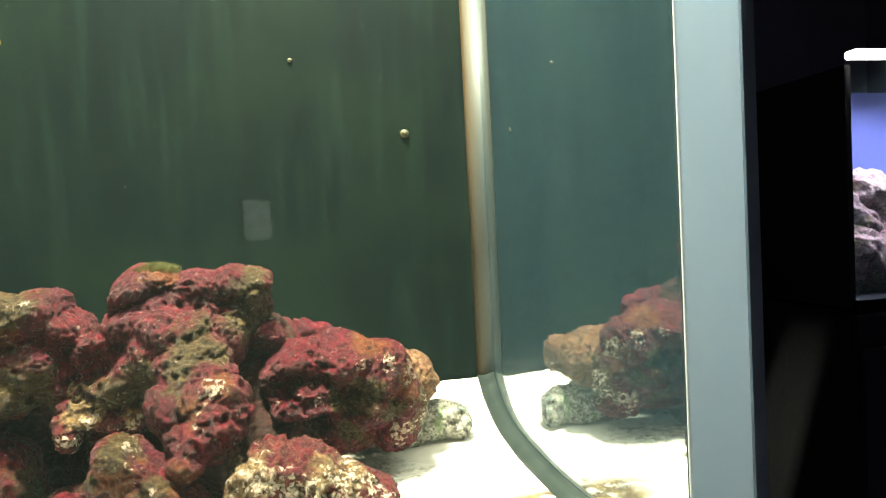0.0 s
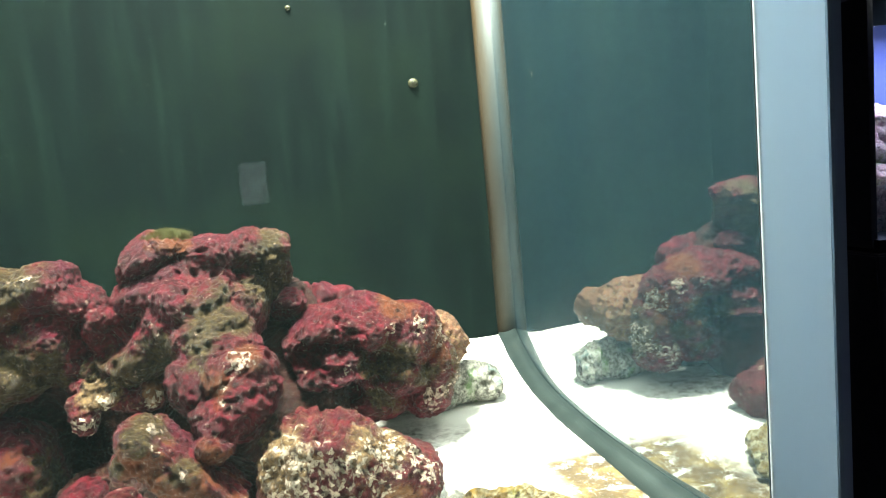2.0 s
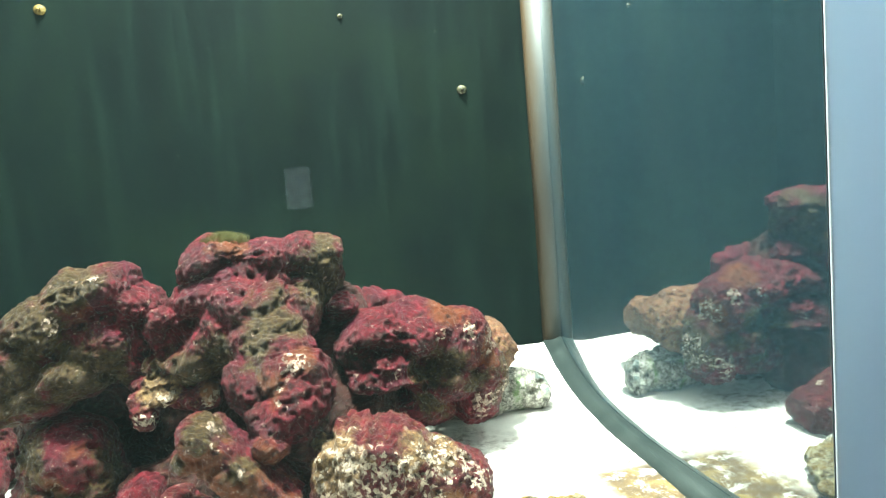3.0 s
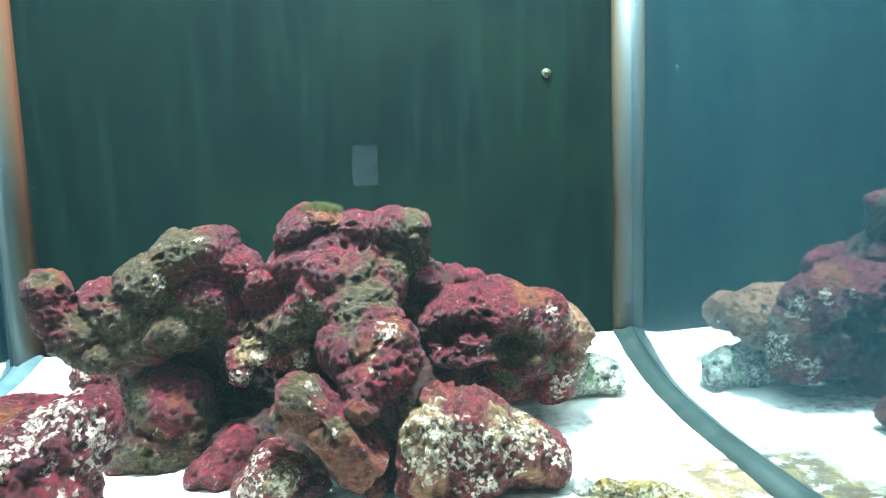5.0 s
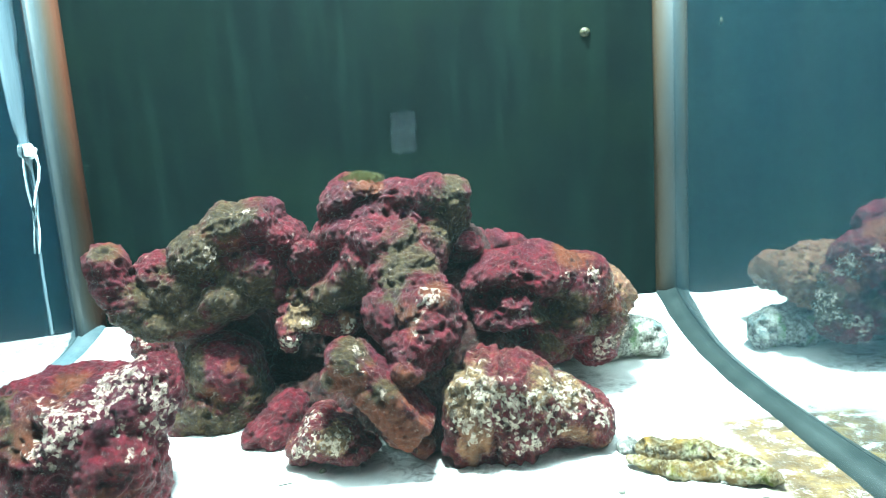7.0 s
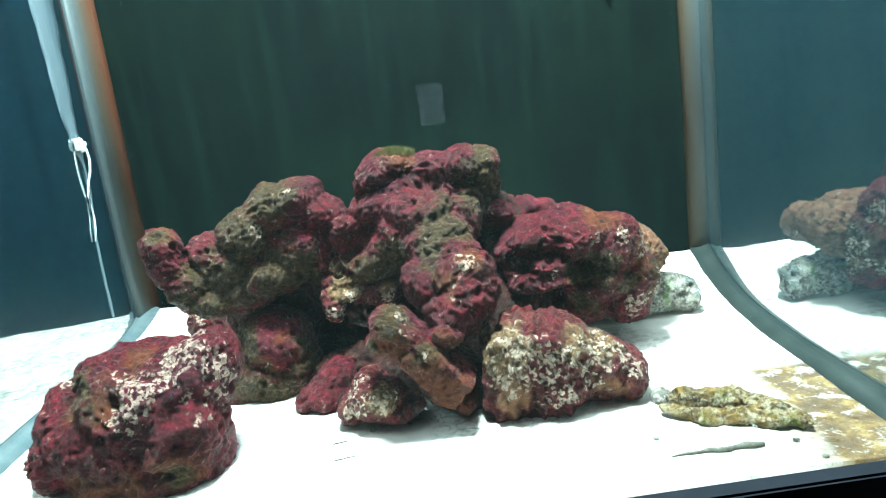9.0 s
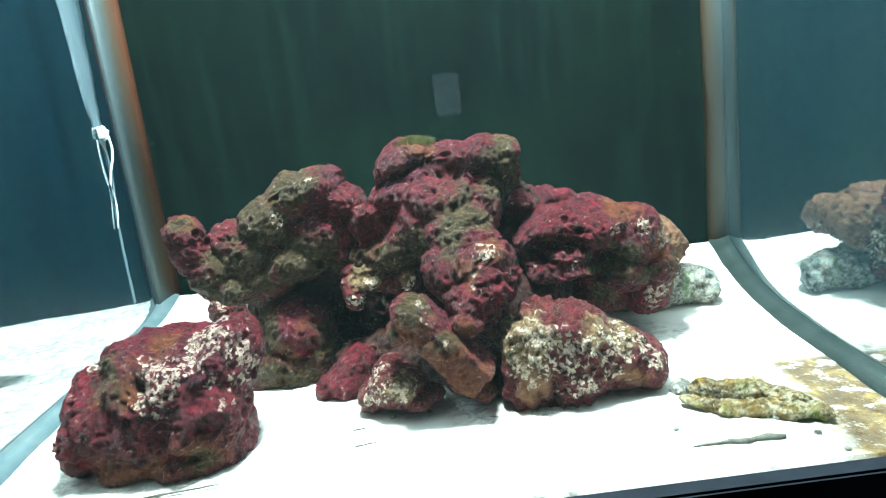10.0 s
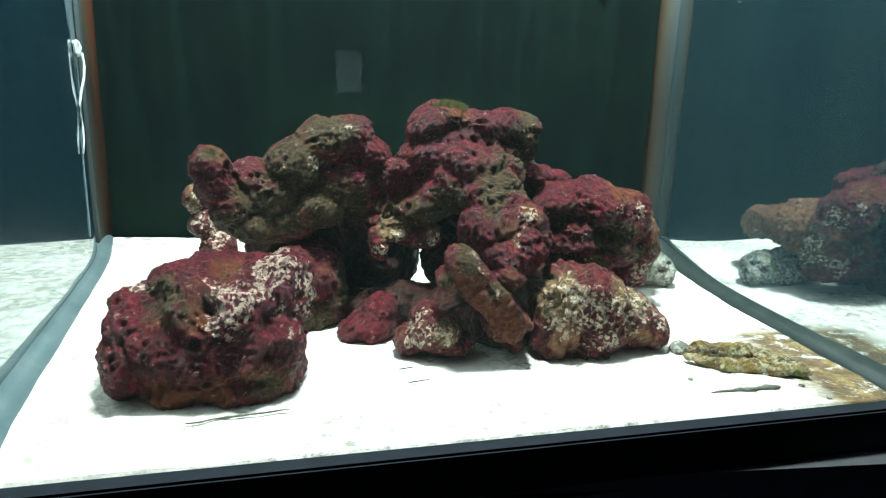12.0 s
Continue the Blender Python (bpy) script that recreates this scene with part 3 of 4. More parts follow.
rock("reef_rock", [(-0.369, 0.802, 0.177, 0.023, 0.026, 0.021), (-0.365, 0.805, 0.153, 0.022, 0.030, 0.022), (-0.348, 0.815, 0.131, 0.030, 0.040, 0.025), (-0.324, 0.820, 0.113, 0.036, 0.040, 0.020), (-0.308, 0.835, 0.144, 0.040, 0.048, 0.034), (-0.278, 0.840, 0.178, 0.039, 0.050, 0.032), (-0.252, 0.845, 0.193, 0.035, 0.048, 0.037), (-0.225, 0.850, 0.205, 0.031, 0.048, 0.030), (-0.204, 0.850, 0.185, 0.029, 0.045, 0.025), (-0.231, 0.835, 0.153, 0.041, 0.045, 0.036), (-0.261, 0.830, 0.130, 0.041, 0.042, 0.026), (-0.296, 0.830, 0.118, 0.035, 0.040, 0.026), (-0.206, 0.845, 0.138, 0.027, 0.040, 0.029), (-0.326, 0.835, 0.163, 0.028, 0.040, 0.023)],
     m_reef, "olive and crimson arching rock on top of the pile", 0.006, 0.006, 0.0016, seed=2, rest=False,
     holes=[(-0.207, 0.790, 0.183, 0.012, 0.008), (-0.233, 0.790, 0.157, 0.022, 0.006), (-0.194, 0.800, 0.142, 0.013, 0.008), (-0.353, 0.770, 0.154, 0.013, 0.004), (-0.251, 0.780, 0.165, 0.011, 0.005), (-0.312, 0.770, 0.142, 0.014, 0.005)],
     patches=[("film", -0.279, 0.800, 0.179, 0.044), ("film", -0.247, 0.810, 0.216, 0.035), ("film", -0.301, 0.790, 0.131, 0.044), ("film", -0.246, 0.790, 0.135, 0.041), ("film", -0.327, 0.790, 0.138, 0.027), ("pale", -0.234, 0.800, 0.225, 0.013), ("gold", -0.276, 0.785, 0.170, 0.024), ("gold", -0.266, 0.800, 0.201, 0.022), ("pale", -0.264, 0.790, 0.185, 0.012), ("gold", -0.241, 0.790, 0.201, 0.022), ("gold", -0.362, 0.790, 0.197, 0.016), ("film", -0.223, 0.800, 0.125, 0.034), ("film", -0.346, 0.790, 0.110, 0.033), ("film", -0.293, 0.770, 0.125, 0.032), ("film", -0.368, 0.790, 0.189, 0.012), ("film", -0.293, 0.810, 0.195, 0.022)])
rock("reef_rock", [(-0.132, 0.845, 0.223, 0.024, 0.040, 0.022), (-0.110, 0.855, 0.229, 0.028, 0.040, 0.023), (-0.073, 0.860, 0.225, 0.034, 0.042, 0.023), (-0.040, 0.865, 0.226, 0.027, 0.035, 0.022), (-0.012, 0.875, 0.228, 0.017, 0.030, 0.014), (-0.002, 0.880, 0.232, 0.009, 0.020, 0.008), (-0.019, 0.875, 0.207, 0.021, 0.035, 0.029), (-0.040, 0.868, 0.184, 0.030, 0.040, 0.035), (-0.090, 0.850, 0.194, 0.047, 0.045, 0.036), (-0.130, 0.845, 0.187, 0.033, 0.042, 0.030), (-0.166, 0.840, 0.162, 0.030, 0.040, 0.027), (-0.176, 0.838, 0.132, 0.027, 0.036, 0.020), (-0.138, 0.830, 0.139, 0.041, 0.040, 0.026), (-0.168, 0.830, 0.115, 0.031, 0.030, 0.013), (-0.067, 0.800, 0.160, 0.037, 0.045, 0.024), (-0.062, 0.775, 0.139, 0.038, 0.045, 0.027), (-0.048, 0.755, 0.124, 0.037, 0.042, 0.026), (-0.042, 0.740, 0.108, 0.032, 0.040, 0.025), (-0.056, 0.725, 0.096, 0.029, 0.036, 0.024), (-0.063, 0.705, 0.083, 0.018, 0.028, 0.014), (-0.063, 0.700, 0.076, 0.012, 0.020, 0.008), (-0.080, 0.755, 0.120, 0.024, 0.036, 0.026), (-0.084, 0.815, 0.178, 0.043, 0.045, 0.030), (-0.105, 0.815, 0.158, 0.034, 0.040, 0.028), (-0.048, 0.830, 0.168, 0.032, 0.040, 0.028), (-0.075, 0.790, 0.151, 0.037, 0.040, 0.025)],
     m_reef, "tall crimson rock with a drooping snout crowning the pile", 0.007, 0.006, 0.0016, seed=23, rest=False,
     holes=[(-0.159, 0.800, 0.155, 0.017, 0.016), (-0.136, 0.800, 0.168, 0.011, 0.006), (-0.096, 0.810, 0.216, 0.014, 0.005), (-0.117, 0.800, 0.218, 0.008, 0.006), (-0.073, 0.800, 0.205, 0.014, 0.005), (-0.068, 0.690, 0.108, 0.009, 0.006), (-0.045, 0.750, 0.163, 0.010, 0.005), (-0.111, 0.800, 0.178, 0.010, 0.005)],
     patches=[("film", -0.064, 0.770, 0.176, 0.031), ("film", -0.070, 0.740, 0.161, 0.025), ("film", -0.015, 0.850, 0.209, 0.034), ("film", -0.018, 0.840, 0.187, 0.036), ("film", -0.014, 0.850, 0.233, 0.019), ("film", -0.145, 0.800, 0.122, 0.034), ("film", -0.184, 0.800, 0.118, 0.028), ("gold", -0.062, 0.690, 0.083, 0.017), ("gold", -0.055, 0.715, 0.125, 0.015), ("pale", -0.052, 0.710, 0.119, 0.012), ("pale", -0.040, 0.720, 0.138, 0.017), ("gold", -0.104, 0.820, 0.244, 0.023), ("pale", -0.055, 0.770, 0.186, 0.007), ("gold", -0.034, 0.720, 0.143, 0.017), ("film", -0.040, 0.760, 0.171, 0.021), ("film", -0.114, 0.790, 0.138, 0.028), ("film", -0.073, 0.790, 0.184, 0.015)])
rock("reef_rock", [(-0.007, 0.870, 0.162, 0.019, 0.030, 0.017), (0.036, 0.850, 0.133, 0.037, 0.045, 0.027), (0.078, 0.855, 0.128, 0.047, 0.050, 0.031), (0.116, 0.860, 0.113, 0.041, 0.050, 0.035), (0.143, 0.870, 0.079, 0.029, 0.045, 0.037), (0.133, 0.870, 0.048, 0.029, 0.040, 0.032), (0.095, 0.850, 0.078, 0.044, 0.045, 0.028), (0.038, 0.830, 0.100, 0.037, 0.040, 0.017), (0.045, 0.815, 0.090, 0.042, 0.030, 0.011), (0.067, 0.858, 0.048, 0.053, 0.030, 0.023), (0.016, 0.850, 0.116, 0.024, 0.040, 0.024)],
     m_reef, "broad crimson rock with an olive underside", 0.006, 0.006, 0.0016, seed=4, rest=False,
     holes=[(0.013, 0.800, 0.113, 0.013, 0.012), (0.087, 0.800, 0.096, 0.019, 0.008), (0.058, 0.800, 0.073, 0.034, 0.008), (0.030, 0.800, 0.121, 0.009, 0.005), (-0.008, 0.840, 0.156, 0.011, 0.01), (0.108, 0.820, 0.065, 0.015, 0.005)],
     patches=[("film", 0.087, 0.800, 0.099, 0.025), ("film", 0.106, 0.810, 0.098, 0.023), ("gold", 0.146, 0.840, 0.107, 0.024), ("pale", 0.149, 0.840, 0.113, 0.022), ("pale", 0.125, 0.830, 0.129, 0.015), ("pale", 0.140, 0.830, 0.048, 0.022), ("pale", 0.013, 0.800, 0.122, 0.010), ("pale", 0.095, 0.810, 0.134, 0.009), ("film", 0.132, 0.820, 0.076, 0.018), ("film", 0.084, 0.820, 0.054, 0.024), ("film", 0.173, 0.900, 0.071, 0.046), ("pale", 0.176, 0.900, 0.064, 0.040), ("gold", 0.111, 0.830, 0.153, 0.024), ("pale", 0.051, 0.780, 0.103, 0.010)])
rock("reef_rock", [(-0.001, 0.705, 0.041, 0.035, 0.040, 0.041), (0.033, 0.715, 0.050, 0.042, 0.045, 0.035), (0.068, 0.720, 0.029, 0.040, 0.045, 0.034), (0.098, 0.725, 0.019, 0.024, 0.040, 0.024), (-0.010, 0.700, 0.023, 0.027, 0.035, 0.027), (0.036, 0.700, 0.024, 0.053, 0.032, 0.022), (0.008, 0.720, 0.069, 0.025, 0.035, 0.019)],
     m_reef_chalk, "ribbed pale rock with maroon patches on the sand", 0.005, 0.006, 0.0017, ribs=0.0019, seed=6, slabs=[(0.006, 0.706, 0.036, 0.032, 0.030, 0.038, -6, 0)],
     holes=[(0.042, 0.660, 0.061, 0.014, 0.005), (0.023, 0.660, 0.052, 0.006, 0.006), (0.085, 0.670, 0.045, 0.009, 0.004), (0.073, 0.660, 0.016, 0.028, 0.006)],
     patches=[("pale", -0.009, 0.660, 0.054, 0.041), ("pale", 0.066, 0.670, 0.056, 0.037), ("pale", 0.032, 0.660, 0.047, 0.037), ("film", -0.017, 0.670, 0.069, 0.028), ("film", 0.082, 0.680, 0.071, 0.024), ("pale", 0.024, 0.650, 0.047, 0.018), ("gold", -0.005, 0.660, 0.025, 0.023), ("gold", 0.078, 0.660, 0.016, 0.023), ("pale", 0.103, 0.690, 0.046, 0.024), ("film", 0.062, 0.670, 0.071, 0.019)])
rock("reef_rock", [(-0.113, 0.688, 0.100, 0.019, 0.028, 0.015, 40), (-0.094, 0.690, 0.070, 0.022, 0.030, 0.017, 48), (-0.072, 0.695, 0.036, 0.021, 0.030, 0.017, 50), (-0.055, 0.700, 0.015, 0.014, 0.024, 0.012, 50), (-0.126, 0.690, 0.083, 0.012, 0.024, 0.011)],
     m_reef, "leaning orange brown slab of rock with a greenish crusted top", 0.0028, 0.003, 0.0016, seed=7, smooth=8, slabs=[(-0.084, 0.690, 0.066, 0.048, 0.026, 0.014, 46, -6)],
     holes=[(-0.085, 0.665, 0.086, 0.006, 0.003)],
     patches=[("film", -0.101, 0.665, 0.113, 0.025), ("pale", -0.093, 0.665, 0.108, 0.020), ("pale", -0.101, 0.665, 0.117, 0.013), ("film", -0.085, 0.665, 0.077, 0.012), ("pale", -0.083, 0.662, 0.075, 0.008), ("gold", -0.111, 0.660, 0.087, 0.027), ("gold", -0.090, 0.660, 0.062, 0.027), ("gold", -0.064, 0.665, 0.040, 0.028), ("gold", -0.047, 0.670, 0.027, 0.023), ("film", -0.133, 0.670, 0.089, 0.011)])
rock("reef_rock", [(-0.135, 0.700, 0.024, 0.028, 0.033, 0.022), (-0.117, 0.700, 0.012, 0.024, 0.030, 0.013), (-0.160, 0.705, 0.014, 0.017, 0.025, 0.014), (-0.144, 0.710, 0.035, 0.015, 0.025, 0.017)],
     m_reef_chalk, "small maroon rock with chalky white patches on the sand", 0.005, 0.005, 0.0017, seed=8,
     holes=[(-0.124, 0.670, 0.045, 0.006, 0.003)],
     patches=[("pale", -0.155, 0.680, 0.032, 0.024), ("pale", -0.130, 0.670, 0.031, 0.017), ("film", -0.130, 0.670, 0.031, 0.014), ("pale", -0.147, 0.690, 0.052, 0.012)])
rock("reef_rock", [(-0.200, 0.760, 0.011, 0.028, 0.035, 0.019), (-0.191, 0.765, 0.026, 0.020, 0.028, 0.015), (-0.221, 0.755, 0.007, 0.014, 0.025, 0.012)],
     m_reef, "small dark maroon rock on the sand", 0.004, 0.004, 0.0018, seed=9,
     holes=[(-0.197, 0.730, 0.045, 0.008, 0.003)],
     patches=[("pale", -0.182, 0.730, 0.036, 0.004)])
rock("reef_rock", [(-0.269, 0.820, 0.050, 0.043, 0.045, 0.043), (-0.281, 0.810, 0.012, 0.043, 0.045, 0.038), (-0.249, 0.820, 0.019, 0.027, 0.040, 0.035), (-0.307, 0.800, 0.002, 0.017, 0.030, 0.026)],
     m_reef, "dark red brown rock holding up the arch", 0.006, 0.006, 0.0020, seed=10,
     holes=[(-0.240, 0.780, 0.098, 0.014, 0.006)],
     patches=[("film", -0.292, 0.770, 0.018, 0.027), ("film", -0.226, 0.790, 0.042, 0.028), ("gold", -0.245, 0.770, 0.067, 0.013), ("gold", -0.271, 0.770, 0.040, 0.016), ("pale", -0.269, 0.765, 0.039, 0.009), ("film", -0.266, 0.770, 0.005, 0.033), ("film", -0.291, 0.780, 0.071, 0.027)])
rock("reef_rock", [(-0.191, 0.800, 0.094, 0.010, 0.016, 0.020, -10), (-0.148, 0.810, 0.099, 0.023, 0.018, 0.011), (-0.132, 0.810, 0.101, 0.014, 0.018, 0.014), (-0.175, 0.808, 0.105, 0.023, 0.015, 0.008), (-0.172, 0.820, 0.116, 0.035, 0.020, 0.012)],
     m_reef_chalk, "small pale pink rock wedged under the arch", 0.004, 0.004, 0.0015, seed=11, rest=False,
     holes=[],
     patches=[("pale", -0.191, 0.790, 0.092, 0.017), ("pale", -0.171, 0.790, 0.106, 0.012), ("pale", -0.130, 0.790, 0.101, 0.012), ("film", -0.173, 0.800, 0.118, 0.017), ("gold", -0.130, 0.790, 0.107, 0.013)])
rock("reef_rock", [(0.026, 0.930, 0.075, 0.040, 0.034, 0.085), (0.004, 0.925, 0.150, 0.028, 0.022, 0.021), (0.036, 0.930, 0.155, 0.016, 0.014, 0.017), (0.058, 0.932, 0.150, 0.014, 0.013, 0.020)],
     m_reef, "small knobbly crimson rock behind the pile", 0.009, 0.007, seed=5)
# three fillers added to darken the hollows and gaps of the pile
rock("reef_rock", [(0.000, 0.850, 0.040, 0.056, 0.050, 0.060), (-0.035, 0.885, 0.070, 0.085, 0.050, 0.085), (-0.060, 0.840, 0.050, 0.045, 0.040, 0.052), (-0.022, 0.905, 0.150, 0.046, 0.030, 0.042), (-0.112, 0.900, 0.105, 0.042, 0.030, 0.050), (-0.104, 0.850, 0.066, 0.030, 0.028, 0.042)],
     m_reef_dark, "dark grey filler rock added for the shaded core of the pile", 0.006, 0.005, 0.0030, seed=12)
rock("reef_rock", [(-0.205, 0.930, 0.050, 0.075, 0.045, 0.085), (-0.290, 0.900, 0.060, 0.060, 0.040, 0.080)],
     m_reef_dark, "dark filler rock added for the shade at the back of the pile", 0.006, 0.005, 0.0030, seed=13)
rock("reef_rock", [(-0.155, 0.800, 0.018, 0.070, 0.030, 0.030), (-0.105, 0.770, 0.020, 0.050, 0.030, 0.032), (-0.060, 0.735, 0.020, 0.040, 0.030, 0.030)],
     m_reef_dark, "low dark filler rubble added for the shaded gaps of the pile", 0.007, 0.006, 0.0026, seed=17)
rock("reef_rock", [(-0.415, 0.910, 0.124, 0.013, 0.022, 0.017), (-0.406, 0.910, 0.091, 0.018, 0.024, 0.017), (-0.389, 0.910, 0.061, 0.023, 0.028, 0.024), (-0.380, 0.910, 0.031, 0.025, 0.030, 0.032)],
     m_reef_chalk, "small pale pink flaky rock under the arch's knob", 0.004, 0.005, 0.0018, seed=15,
     patches=[("pale", -0.409, 0.890, 0.115, 0.027), ("pale", -0.387, 0.890, 0.087, 0.028), ("film", -0.399, 0.890, 0.129, 0.021)])
rock("reef_rock", [(0.152, 0.915, 0.085, 0.040, 0.040, 0.034), (0.115, 0.950, 0.092, 0.060, 0.045, 0.036), (0.165, 0.960, 0.084, 0.036, 0.045, 0.028), (0.160, 1.030, 0.078, 0.036, 0.050, 0.026), (0.075, 0.965, 0.058, 0.050, 0.040, 0.060)],
     m_reef_tan, "flat tan rock with pale crust behind the crimson one", 0.006, 0.006, 0.0020, seed=16)
rock("shell_rock", [(0.155, 0.945, 0.022, 0.070, 0.034, 0.026, 3), (0.205, 0.945, 0.024, 0.036, 0.028, 0.024), (0.225, 0.940, 0.016, 0.018, 0.022, 0.016), (0.115, 0.950, 0.022, 0.048, 0.030, 0.026)],
     m_rock_grey, "grey and white oyster shell rock on the sand", 0.005, 0.007, 0.0017, seed=14)


# ---------------------------------------------------------------- small things on the sand
def tube(points, radii, sides=9, wobble=0.0):
    """A lumpy rod through the points."""
    bm = bmesh.new()
    rings = []
    for k, (p, r) in enumerate(zip(points, radii)):
        d = Vector(points[min(k + 1, len(points) - 1)]) - Vector(points[max(k - 1, 0)])
        q = d.to_track_quat("Z", "Y")
        ring = []
        for s in range(sides):
            a = 2 * math.pi * s / sides
            f = 1 + wobble * noise.noise(Vector((k * 0.9, math.cos(a) * 2, math.sin(a) * 2)))
            ring.append(bm.verts.new(Vector(p) + q @ Vector((r * f * math.cos(a), r * f * math.sin(a), 0))))
        rings.append(ring)
    for a, b in zip(rings, rings[1:]):
        for s in range(sides):
            bm.faces.new((a[s], a[(s + 1) % sides], b[(s + 1) % sides], b[s]))
    bm.faces.new(rings[0][::-1])
    bm.faces.new(rings[-1])
    return bm


def rod(a, b, r0, r1, n, sag, wobble):
    pts, rad = [], []
    for i in range(n + 1):
        t = i / n
        p = Vector(a).lerp(Vector(b), t)
        p.z += sag * math.sin(math.pi * t)
        p.y += 0.003 * noise.noise(Vector((t * 5, a[0] * 40, 0)))
        pts.append(p)
        rad.append((r0 + (r1 - r0) * t) * (1 + 0.35 * noise.noise(Vector((t * 7, 3, a[0] * 30)))) * (0.45 if i in (0, n) else 1))
    bm = tube(pts, rad, 16, wobble)
    for v in bm.verts:
        q = v.co * 190
        v.co += wobble * 0.0035 * Vector((noise.noise(q), noise.noise(q + Vector((7, 0, 0))), 0.7 * noise.noise(q + Vector((0, 7, 0)))))
    return bm


branch = rock("branch", [(0.145, 0.677, 0.008, 0.016, 0.0095, 0.0085, 0, -40), (0.160, 0.667, 0.009, 0.018, 0.0110, 0.0100, 0, -24), (0.180, 0.660, 0.010, 0.018, 0.0115, 0.0100, 0, -20),
                         (0.196, 0.650, 0.009, 0.016, 0.0100, 0.0090, 0, -40), (0.208, 0.636, 0.008, 0.014, 0.0080, 0.0080, 0, -55), (0.218, 0.622, 0.006, 0.012, 0.0065, 0.0060, 0, -50),
                         (0.132, 0.654, 0.005, 0.018, 0.0065, 0.0055, 0, -28), (0.152, 0.645, 0.006, 0.020, 0.0080, 0.0065, 0, -22), (0.176, 0.638, 0.007, 0.020, 0.0085, 0.0070, 0, -16), (0.196, 0.628, 0.006, 0.018, 0.0070, 0.0060, 0, -26)],
              m_rock_yellow, "", 0.0045, 0.004, 0.0013, seed=31, smooth=3)
tagged(branch, "yellow brown encrusted branch lying on the sand", "branch", "driftwood on the sand")
tagged(part("stick", rod((0.108, 0.594, 0.001), (0.180, 0.596, 0.0024), 0.0008, 0.0030, 10, 0.0, 0.4), m_twig, None, "", True), "thin dark stick lying on the sand", "stick")
tagged(part("twig", rod((-0.176, 0.658, 0.002), (-0.160, 0.661, 0.003), 0.0007, 0.0005, 5, 0.0005, 0.3), m_twig), "tiny dark twig on the sand", "twig", "twigs on the sand")
tagged(part("twig", rod((-0.170, 0.628, 0.002), (-0.147, 0.633, 0.003), 0.0007, 0.0005, 5, 0.0005, 0.3), m_twig), "tiny dark twig on the sand", "twig", "twigs on the sand")
tagged(part("twig", rod((-0.350, 0.566, 0.002), (-0.270, 0.583, 0.003), 0.0010, 0.0006, 8, 0.0005, 0.3), m_twig), "thin dark twig by the crimson rock", "twig", "twigs on the sand")


def pebble(x, y, r, mat):
    bm = bmesh.new()
    bmesh.ops.create_icosphere(bm, subdivisions=2, radius=r)
    for v in bm.verts:
        v.co *= 1 + 0.35 * noise.noise(v.co * (1.4 / r) + Vector((x * 90, y * 90, 0)))
        v.co.z *= 0.7
    ob = part("pebble", bm, mat, None, "", True)
    ob.location = (x, y, r * 0.35)
    return tagged(ob, "small grey pebble on the sand", "pebble", "pebbles on the sand")


for x, y, r in ((-0.142, 0.682, 0.0035), (0.186, 0.628, 0.004), (0.205, 0.600, 0.003), (0.170, 0.640, 0.0028), (0.215, 0.575, 0.0025), (0.104, 0.622, 0.003), (0.127, 0.692, 0.0105)):
    pebble(x, y, r, m_rock_grey)


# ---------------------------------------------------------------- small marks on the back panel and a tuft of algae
# small round snails sitting on the back panel
for x, z, r, mat in ((0.217, 0.440, 0.0085, m_snail), (-0.421, 0.598, 0.0090, m_bone), (0.028, 0.568, 0.0045, m_snail)):
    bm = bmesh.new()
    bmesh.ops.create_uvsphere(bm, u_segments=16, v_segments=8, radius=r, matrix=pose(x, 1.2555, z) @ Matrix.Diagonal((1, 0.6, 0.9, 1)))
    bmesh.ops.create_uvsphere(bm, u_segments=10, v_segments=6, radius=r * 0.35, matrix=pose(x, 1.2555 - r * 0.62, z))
    tagged(part("suction_cup", bm, mat, None, "", True), "small brownish snail on the back panel", "suction cup", "suction cups")


def tuft(x, y, z, rx, ry, count, mat):
    bm = bmesh.new()
    for _ in range(count):
        a, f = random.uniform(0, 2 * math.pi), math.sqrt(random.random())
        px, py = x + rx * f * math.cos(a), y + ry * f * math.sin(a)
        pz = z - 0.006 * f * f
        lean = Vector((random.uniform(-1, 1), random.uniform(-1, 1), 0)) * 0.004
        h, w = random.uniform(0.003, 0.009), 0.00022
        side = Vector((math.cos(a + 1.5), math.sin(a + 1.5), 0)) * w
        p = Vector((px, py, pz))
        q = p + lean * 0.5 + Vector((0, 0, h * 0.6))
        tip = p + lean + Vector((0, 0, h))
        vs = [bm.verts.new(c) for c in (p - side, p + side, q + side, q - side, tip)]
        bm.faces.new((vs[0], vs[1], vs[2], vs[3]))
        bm.faces.new((vs[3], vs[2], vs[4]))
    return bm


tagged(part("algae_tuft", tuft(-0.112, 0.848, 0.2475, 0.026, 0.020, 3200, m_moss), m_moss), "short green algae tuft on top of the crimson rock", "algae", kind="stuff")

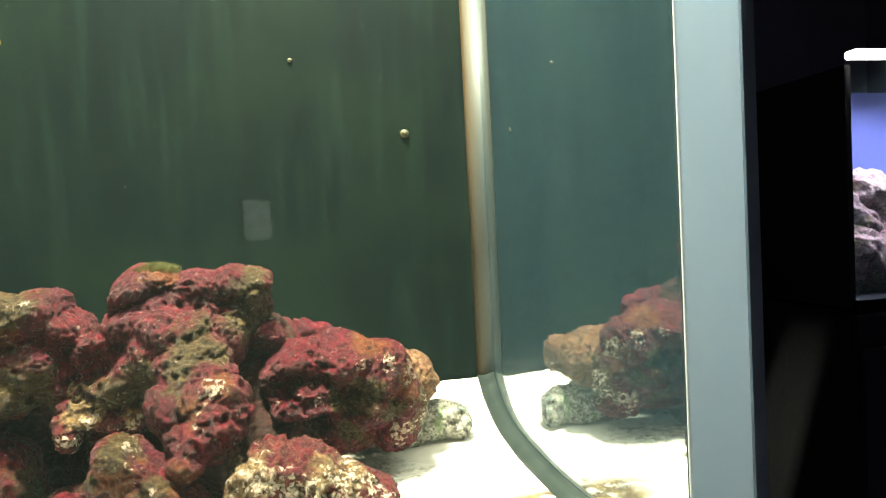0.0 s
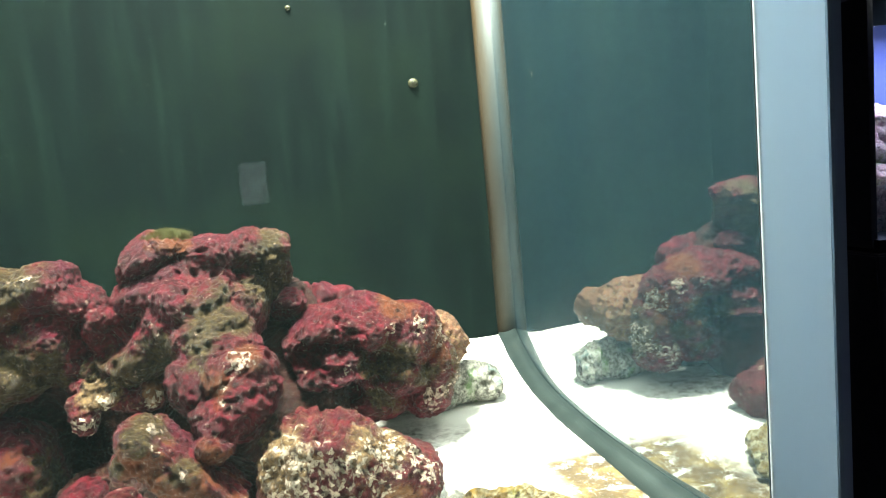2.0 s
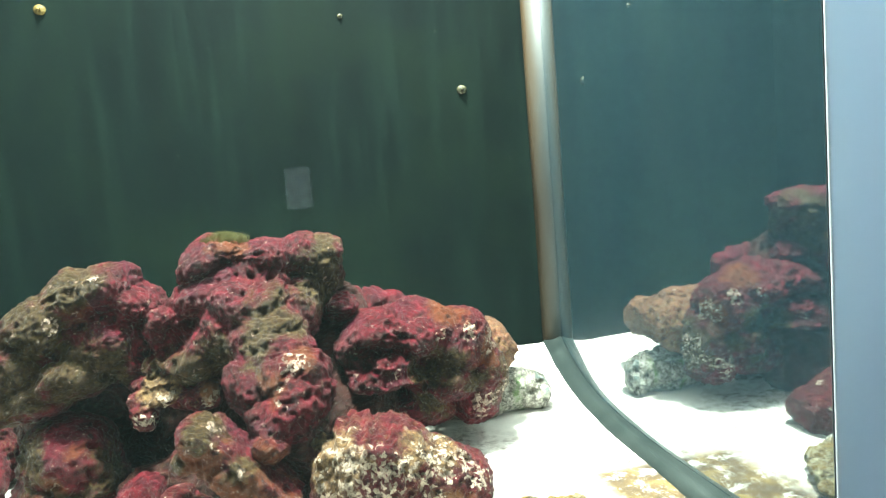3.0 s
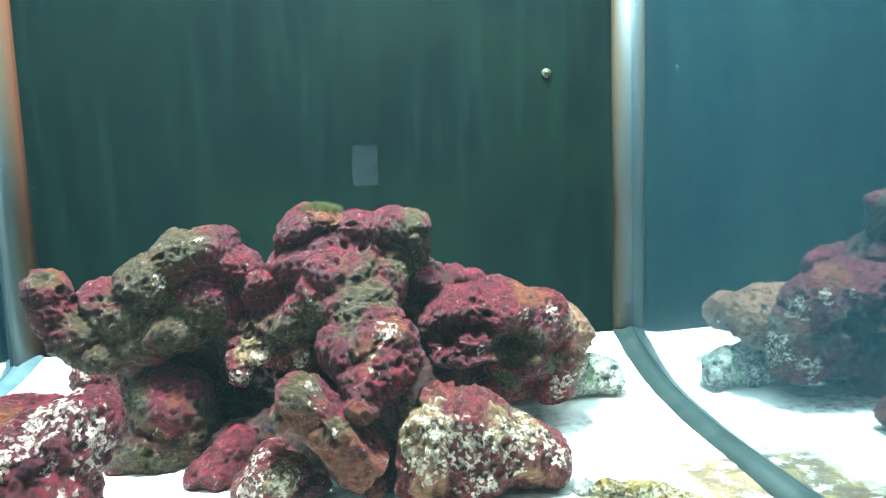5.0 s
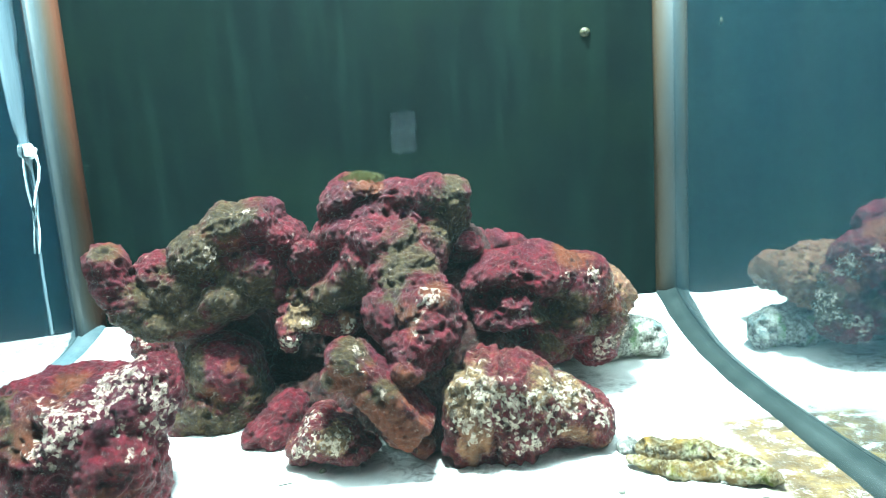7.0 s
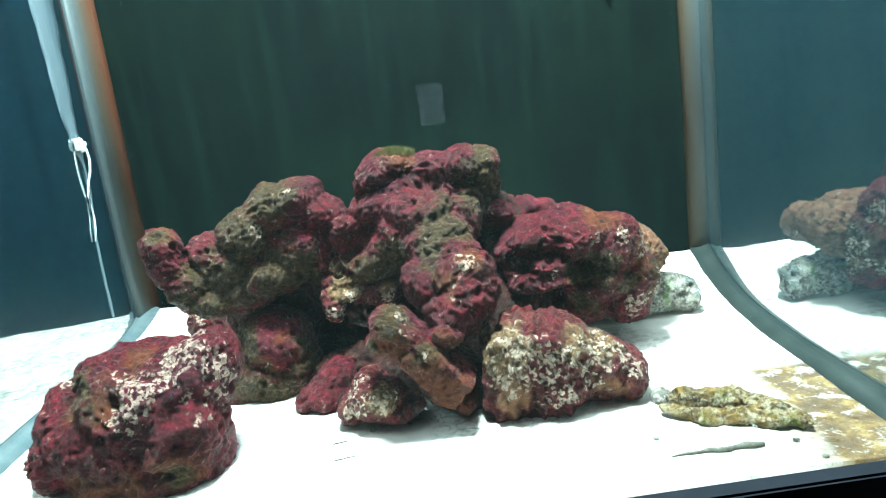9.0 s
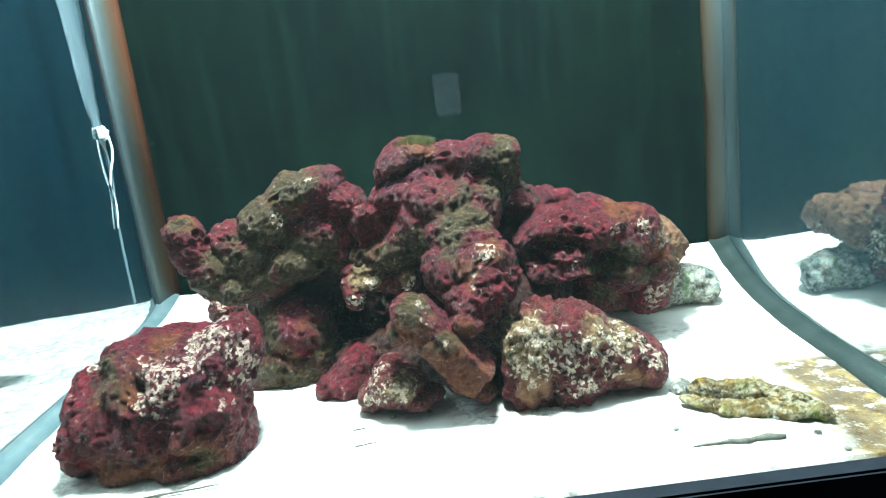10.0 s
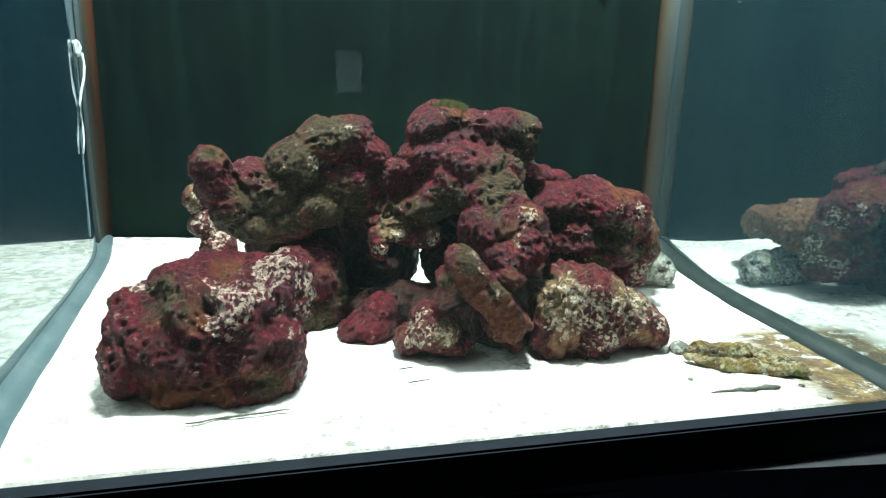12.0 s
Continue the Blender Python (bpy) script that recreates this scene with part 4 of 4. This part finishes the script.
# ---------------------------------------------------------------- the torn film on the left panel
def film_strip():
    """A flattened, crumpled ribbon against the panel: broad above, a knot half-way, a thin tail."""
    bm = bmesh.new()
    rows = []
    for i in range(81):
        t = i / 80
        z = 0.050 + 0.62 * t
        knot = math.exp(-((z - 0.302) / 0.012) ** 2)
        half = 0.0030 + (0.016 + 0.10 * (z - 0.302) if z > 0.302 else 0.0) * min(1.0, max(0.0, (z - 0.302) / 0.03)) + 0.016 * knot
        mid = 1.024 + 0.020 * math.exp(-((z - 0.25) / 0.06) ** 2) + 0.010 * t + 0.003 * noise.noise(Vector((0, 0, z * 30)))
        row = []
        for k in range(6):
            y = mid + half * (k / 2.5 - 1)
            x = -0.5870 - 0.2 * (y - 1.03) + 0.0035 + (0.0015 + 0.006 * knot) * noise.noise(Vector((k * 0.8, 0, z * 22)))
            row.append((x, y, z))
        rows.append([bm.verts.new(p) for p in row] + [bm.verts.new((x - 0.0012, y, z)) for x, y, z in row[::-1]])
    for a, b in zip(rows, rows[1:]):
        for k in range(12):
            bm.faces.new((a[k], a[(k + 1) % 12], b[(k + 1) % 12], b[k]))
    bm.faces.new(rows[0][::-1])
    bm.faces.new(rows[-1])
    return bm


torn_film = empty("plastic_film", -0.585, 1.03, 0.05, "crumpled white plastic film hanging along the side panel", "film")
part("ribbon", film_strip(), m_film, torn_film, "", True)
knot = bmesh.new()
bmesh.ops.create_icosphere(knot, subdivisions=4, radius=1.0, matrix=pose(-0.5825, 1.040, 0.304, 0, 0, 12) @ Matrix.Diagonal((0.0035, 0.020, 0.010, 1)))
for v in knot.verts:
    q = v.co * 120
    v.co += 0.0045 * Vector((0.6 * noise.noise(q), noise.noise(q + Vector((5, 0, 0))), noise.noise(q + Vector((0, 5, 0)))))
part("knot", knot, m_film_white, torn_film, "bright crumpled knot")
part("tail", tube([(-0.5815 + 0.002 * math.sin(k), 1.050 - 0.0035 * k + 0.004 * math.sin(k * 1.3), 0.298 - 0.0165 * k) for k in range(9)], [0.0019 - 0.0001 * k for k in range(9)], 8, 0.4), m_film_white, torn_film, "thin white loose strand", True)

# ---------------------------------------------------------------- the second tank across the aisle
far = empty("aquarium", 1.62, 1.66, 0.03, "second aquarium with blue water and a white light bar", "aquarium")
part("back_panel", box(1.29, 2.05, 1.90, 1.915, 0.03, 0.62), m_blue, far, "blue back panel")
part("side_panel", box(1.280, 1.2955, 1.446, 1.90, 0.03, 0.60), m_black, far, "black outer side")
part("side_panel", box(2.044, 2.054, 1.44, 1.90, 0.03, 0.62), m_blue, far)
part("bottom_plate", box(1.286, 2.054, 1.43, 1.915, 0.02, 0.05), m_frame, far)
part("light_bar", box(1.292, 2.05, 1.425, 1.46, 0.614, 0.632, 0.003), m_led, far, "glowing white light bar")
part("front_pane", box(1.296, 2.044, 1.440, 1.446, 0.05, 0.60), m_pane, far).visible_shadow = False
for k, (x, y, z, rx, ry, rz) in enumerate(((1.42, 1.62, 0.13, 0.12, 0.10, 0.10), (1.40, 1.66, 0.25, 0.09, 0.08, 0.08), (1.62, 1.66, 0.14, 0.14, 0.10, 0.12), (1.52, 1.70, 0.30, 0.10, 0.08, 0.07))):
    rock("far_rock", [(x, y, z, rx, ry, rz), (x + 0.05, y - 0.03, z - 0.03, rx * 0.7, ry * 0.7, rz * 0.7)], m_rock_far, "mauve rock in the second aquarium", 0.016, 0.012, 0.008, seed=20 + k, rest=False)["group"] = "rocks in the far tank"
far_stand = empty("aquarium_stand", 1.67, 1.68, -1.02, "black stand under the second aquarium", "stand")
part("carcass", box(1.27, 2.07, 1.42, 1.93, -1.02, 0.018, 0.004), m_black, far_stand)


# ---------------------------------------------------------------- a dark shelf beyond, with a wooden vase
shelf = empty("shelf_unit", 1.49, 2.36, -1.02, "dark metal shelf unit in the dim shop", "shelf")
for x in (1.30, 1.665):
    for y in (2.20, 2.50):
        part("upright", box(x, x + 0.02, y, y + 0.02, -1.02, 0.49), m_frame, shelf)
for z in (-0.60, -0.22, 0.10, 0.36, 0.47):
    part("board", box(1.322, 1.663, 2.205, 2.515, z, z + 0.02), m_frame, shelf)


def vase():
    """A turned profile, broad below and above, with a slim waist."""
    bm = bmesh.new()
    rings = []
    for z, r in ((0.0, 0.050), (0.03, 0.058), (0.08, 0.050), (0.14, 0.036), (0.22, 0.024), (0.30, 0.032), (0.36, 0.046), (0.42, 0.044), (0.45, 0.030)):
        rings.append([bm.verts.new((1.61 + r * math.cos(a * math.pi / 10), 2.32 + r * math.sin(a * math.pi / 10), 0.49 + z)) for a in range(20)])
    for a, b in zip(rings, rings[1:]):
        for k in range(20):
            bm.faces.new((a[k], a[(k + 1) % 20], b[(k + 1) % 20], b[k]))
    bm.faces.new(rings[0][::-1])
    bm.faces.new(rings[-1])
    return bm


tagged(part("vase", vase(), m_wood, None, "", True), "brown wooden vase standing on the dark shelf", "vase")
for x0, x1 in ((1.275, 1.668), (1.672, 2.065)):
    part("door", box(x0, x1, 1.405, 1.4195, -0.98, -0.06, 0.003), m_black, far_stand)

# ---------------------------------------------------------------- a bright panel on the wall behind, mirrored faintly in the front pane
LIT_X, LIT_Z = 0.390, 0.340
wall_light = empty("wall_light", LIT_X, -2.40, LIT_Z, "small bright rectangular light panel on the dark shop wall", "light")
part("housing", box(LIT_X - 0.075, LIT_X + 0.075, -2.40, -2.375, LIT_Z - 0.115, LIT_Z + 0.115, 0.004), m_frame, wall_light)
part("diffuser", box(LIT_X - 0.064, LIT_X + 0.064, -2.3745, -2.369, LIT_Z - 0.10, LIT_Z + 0.10, 0.002), m_panel_light, wall_light, "glowing white diffuser")
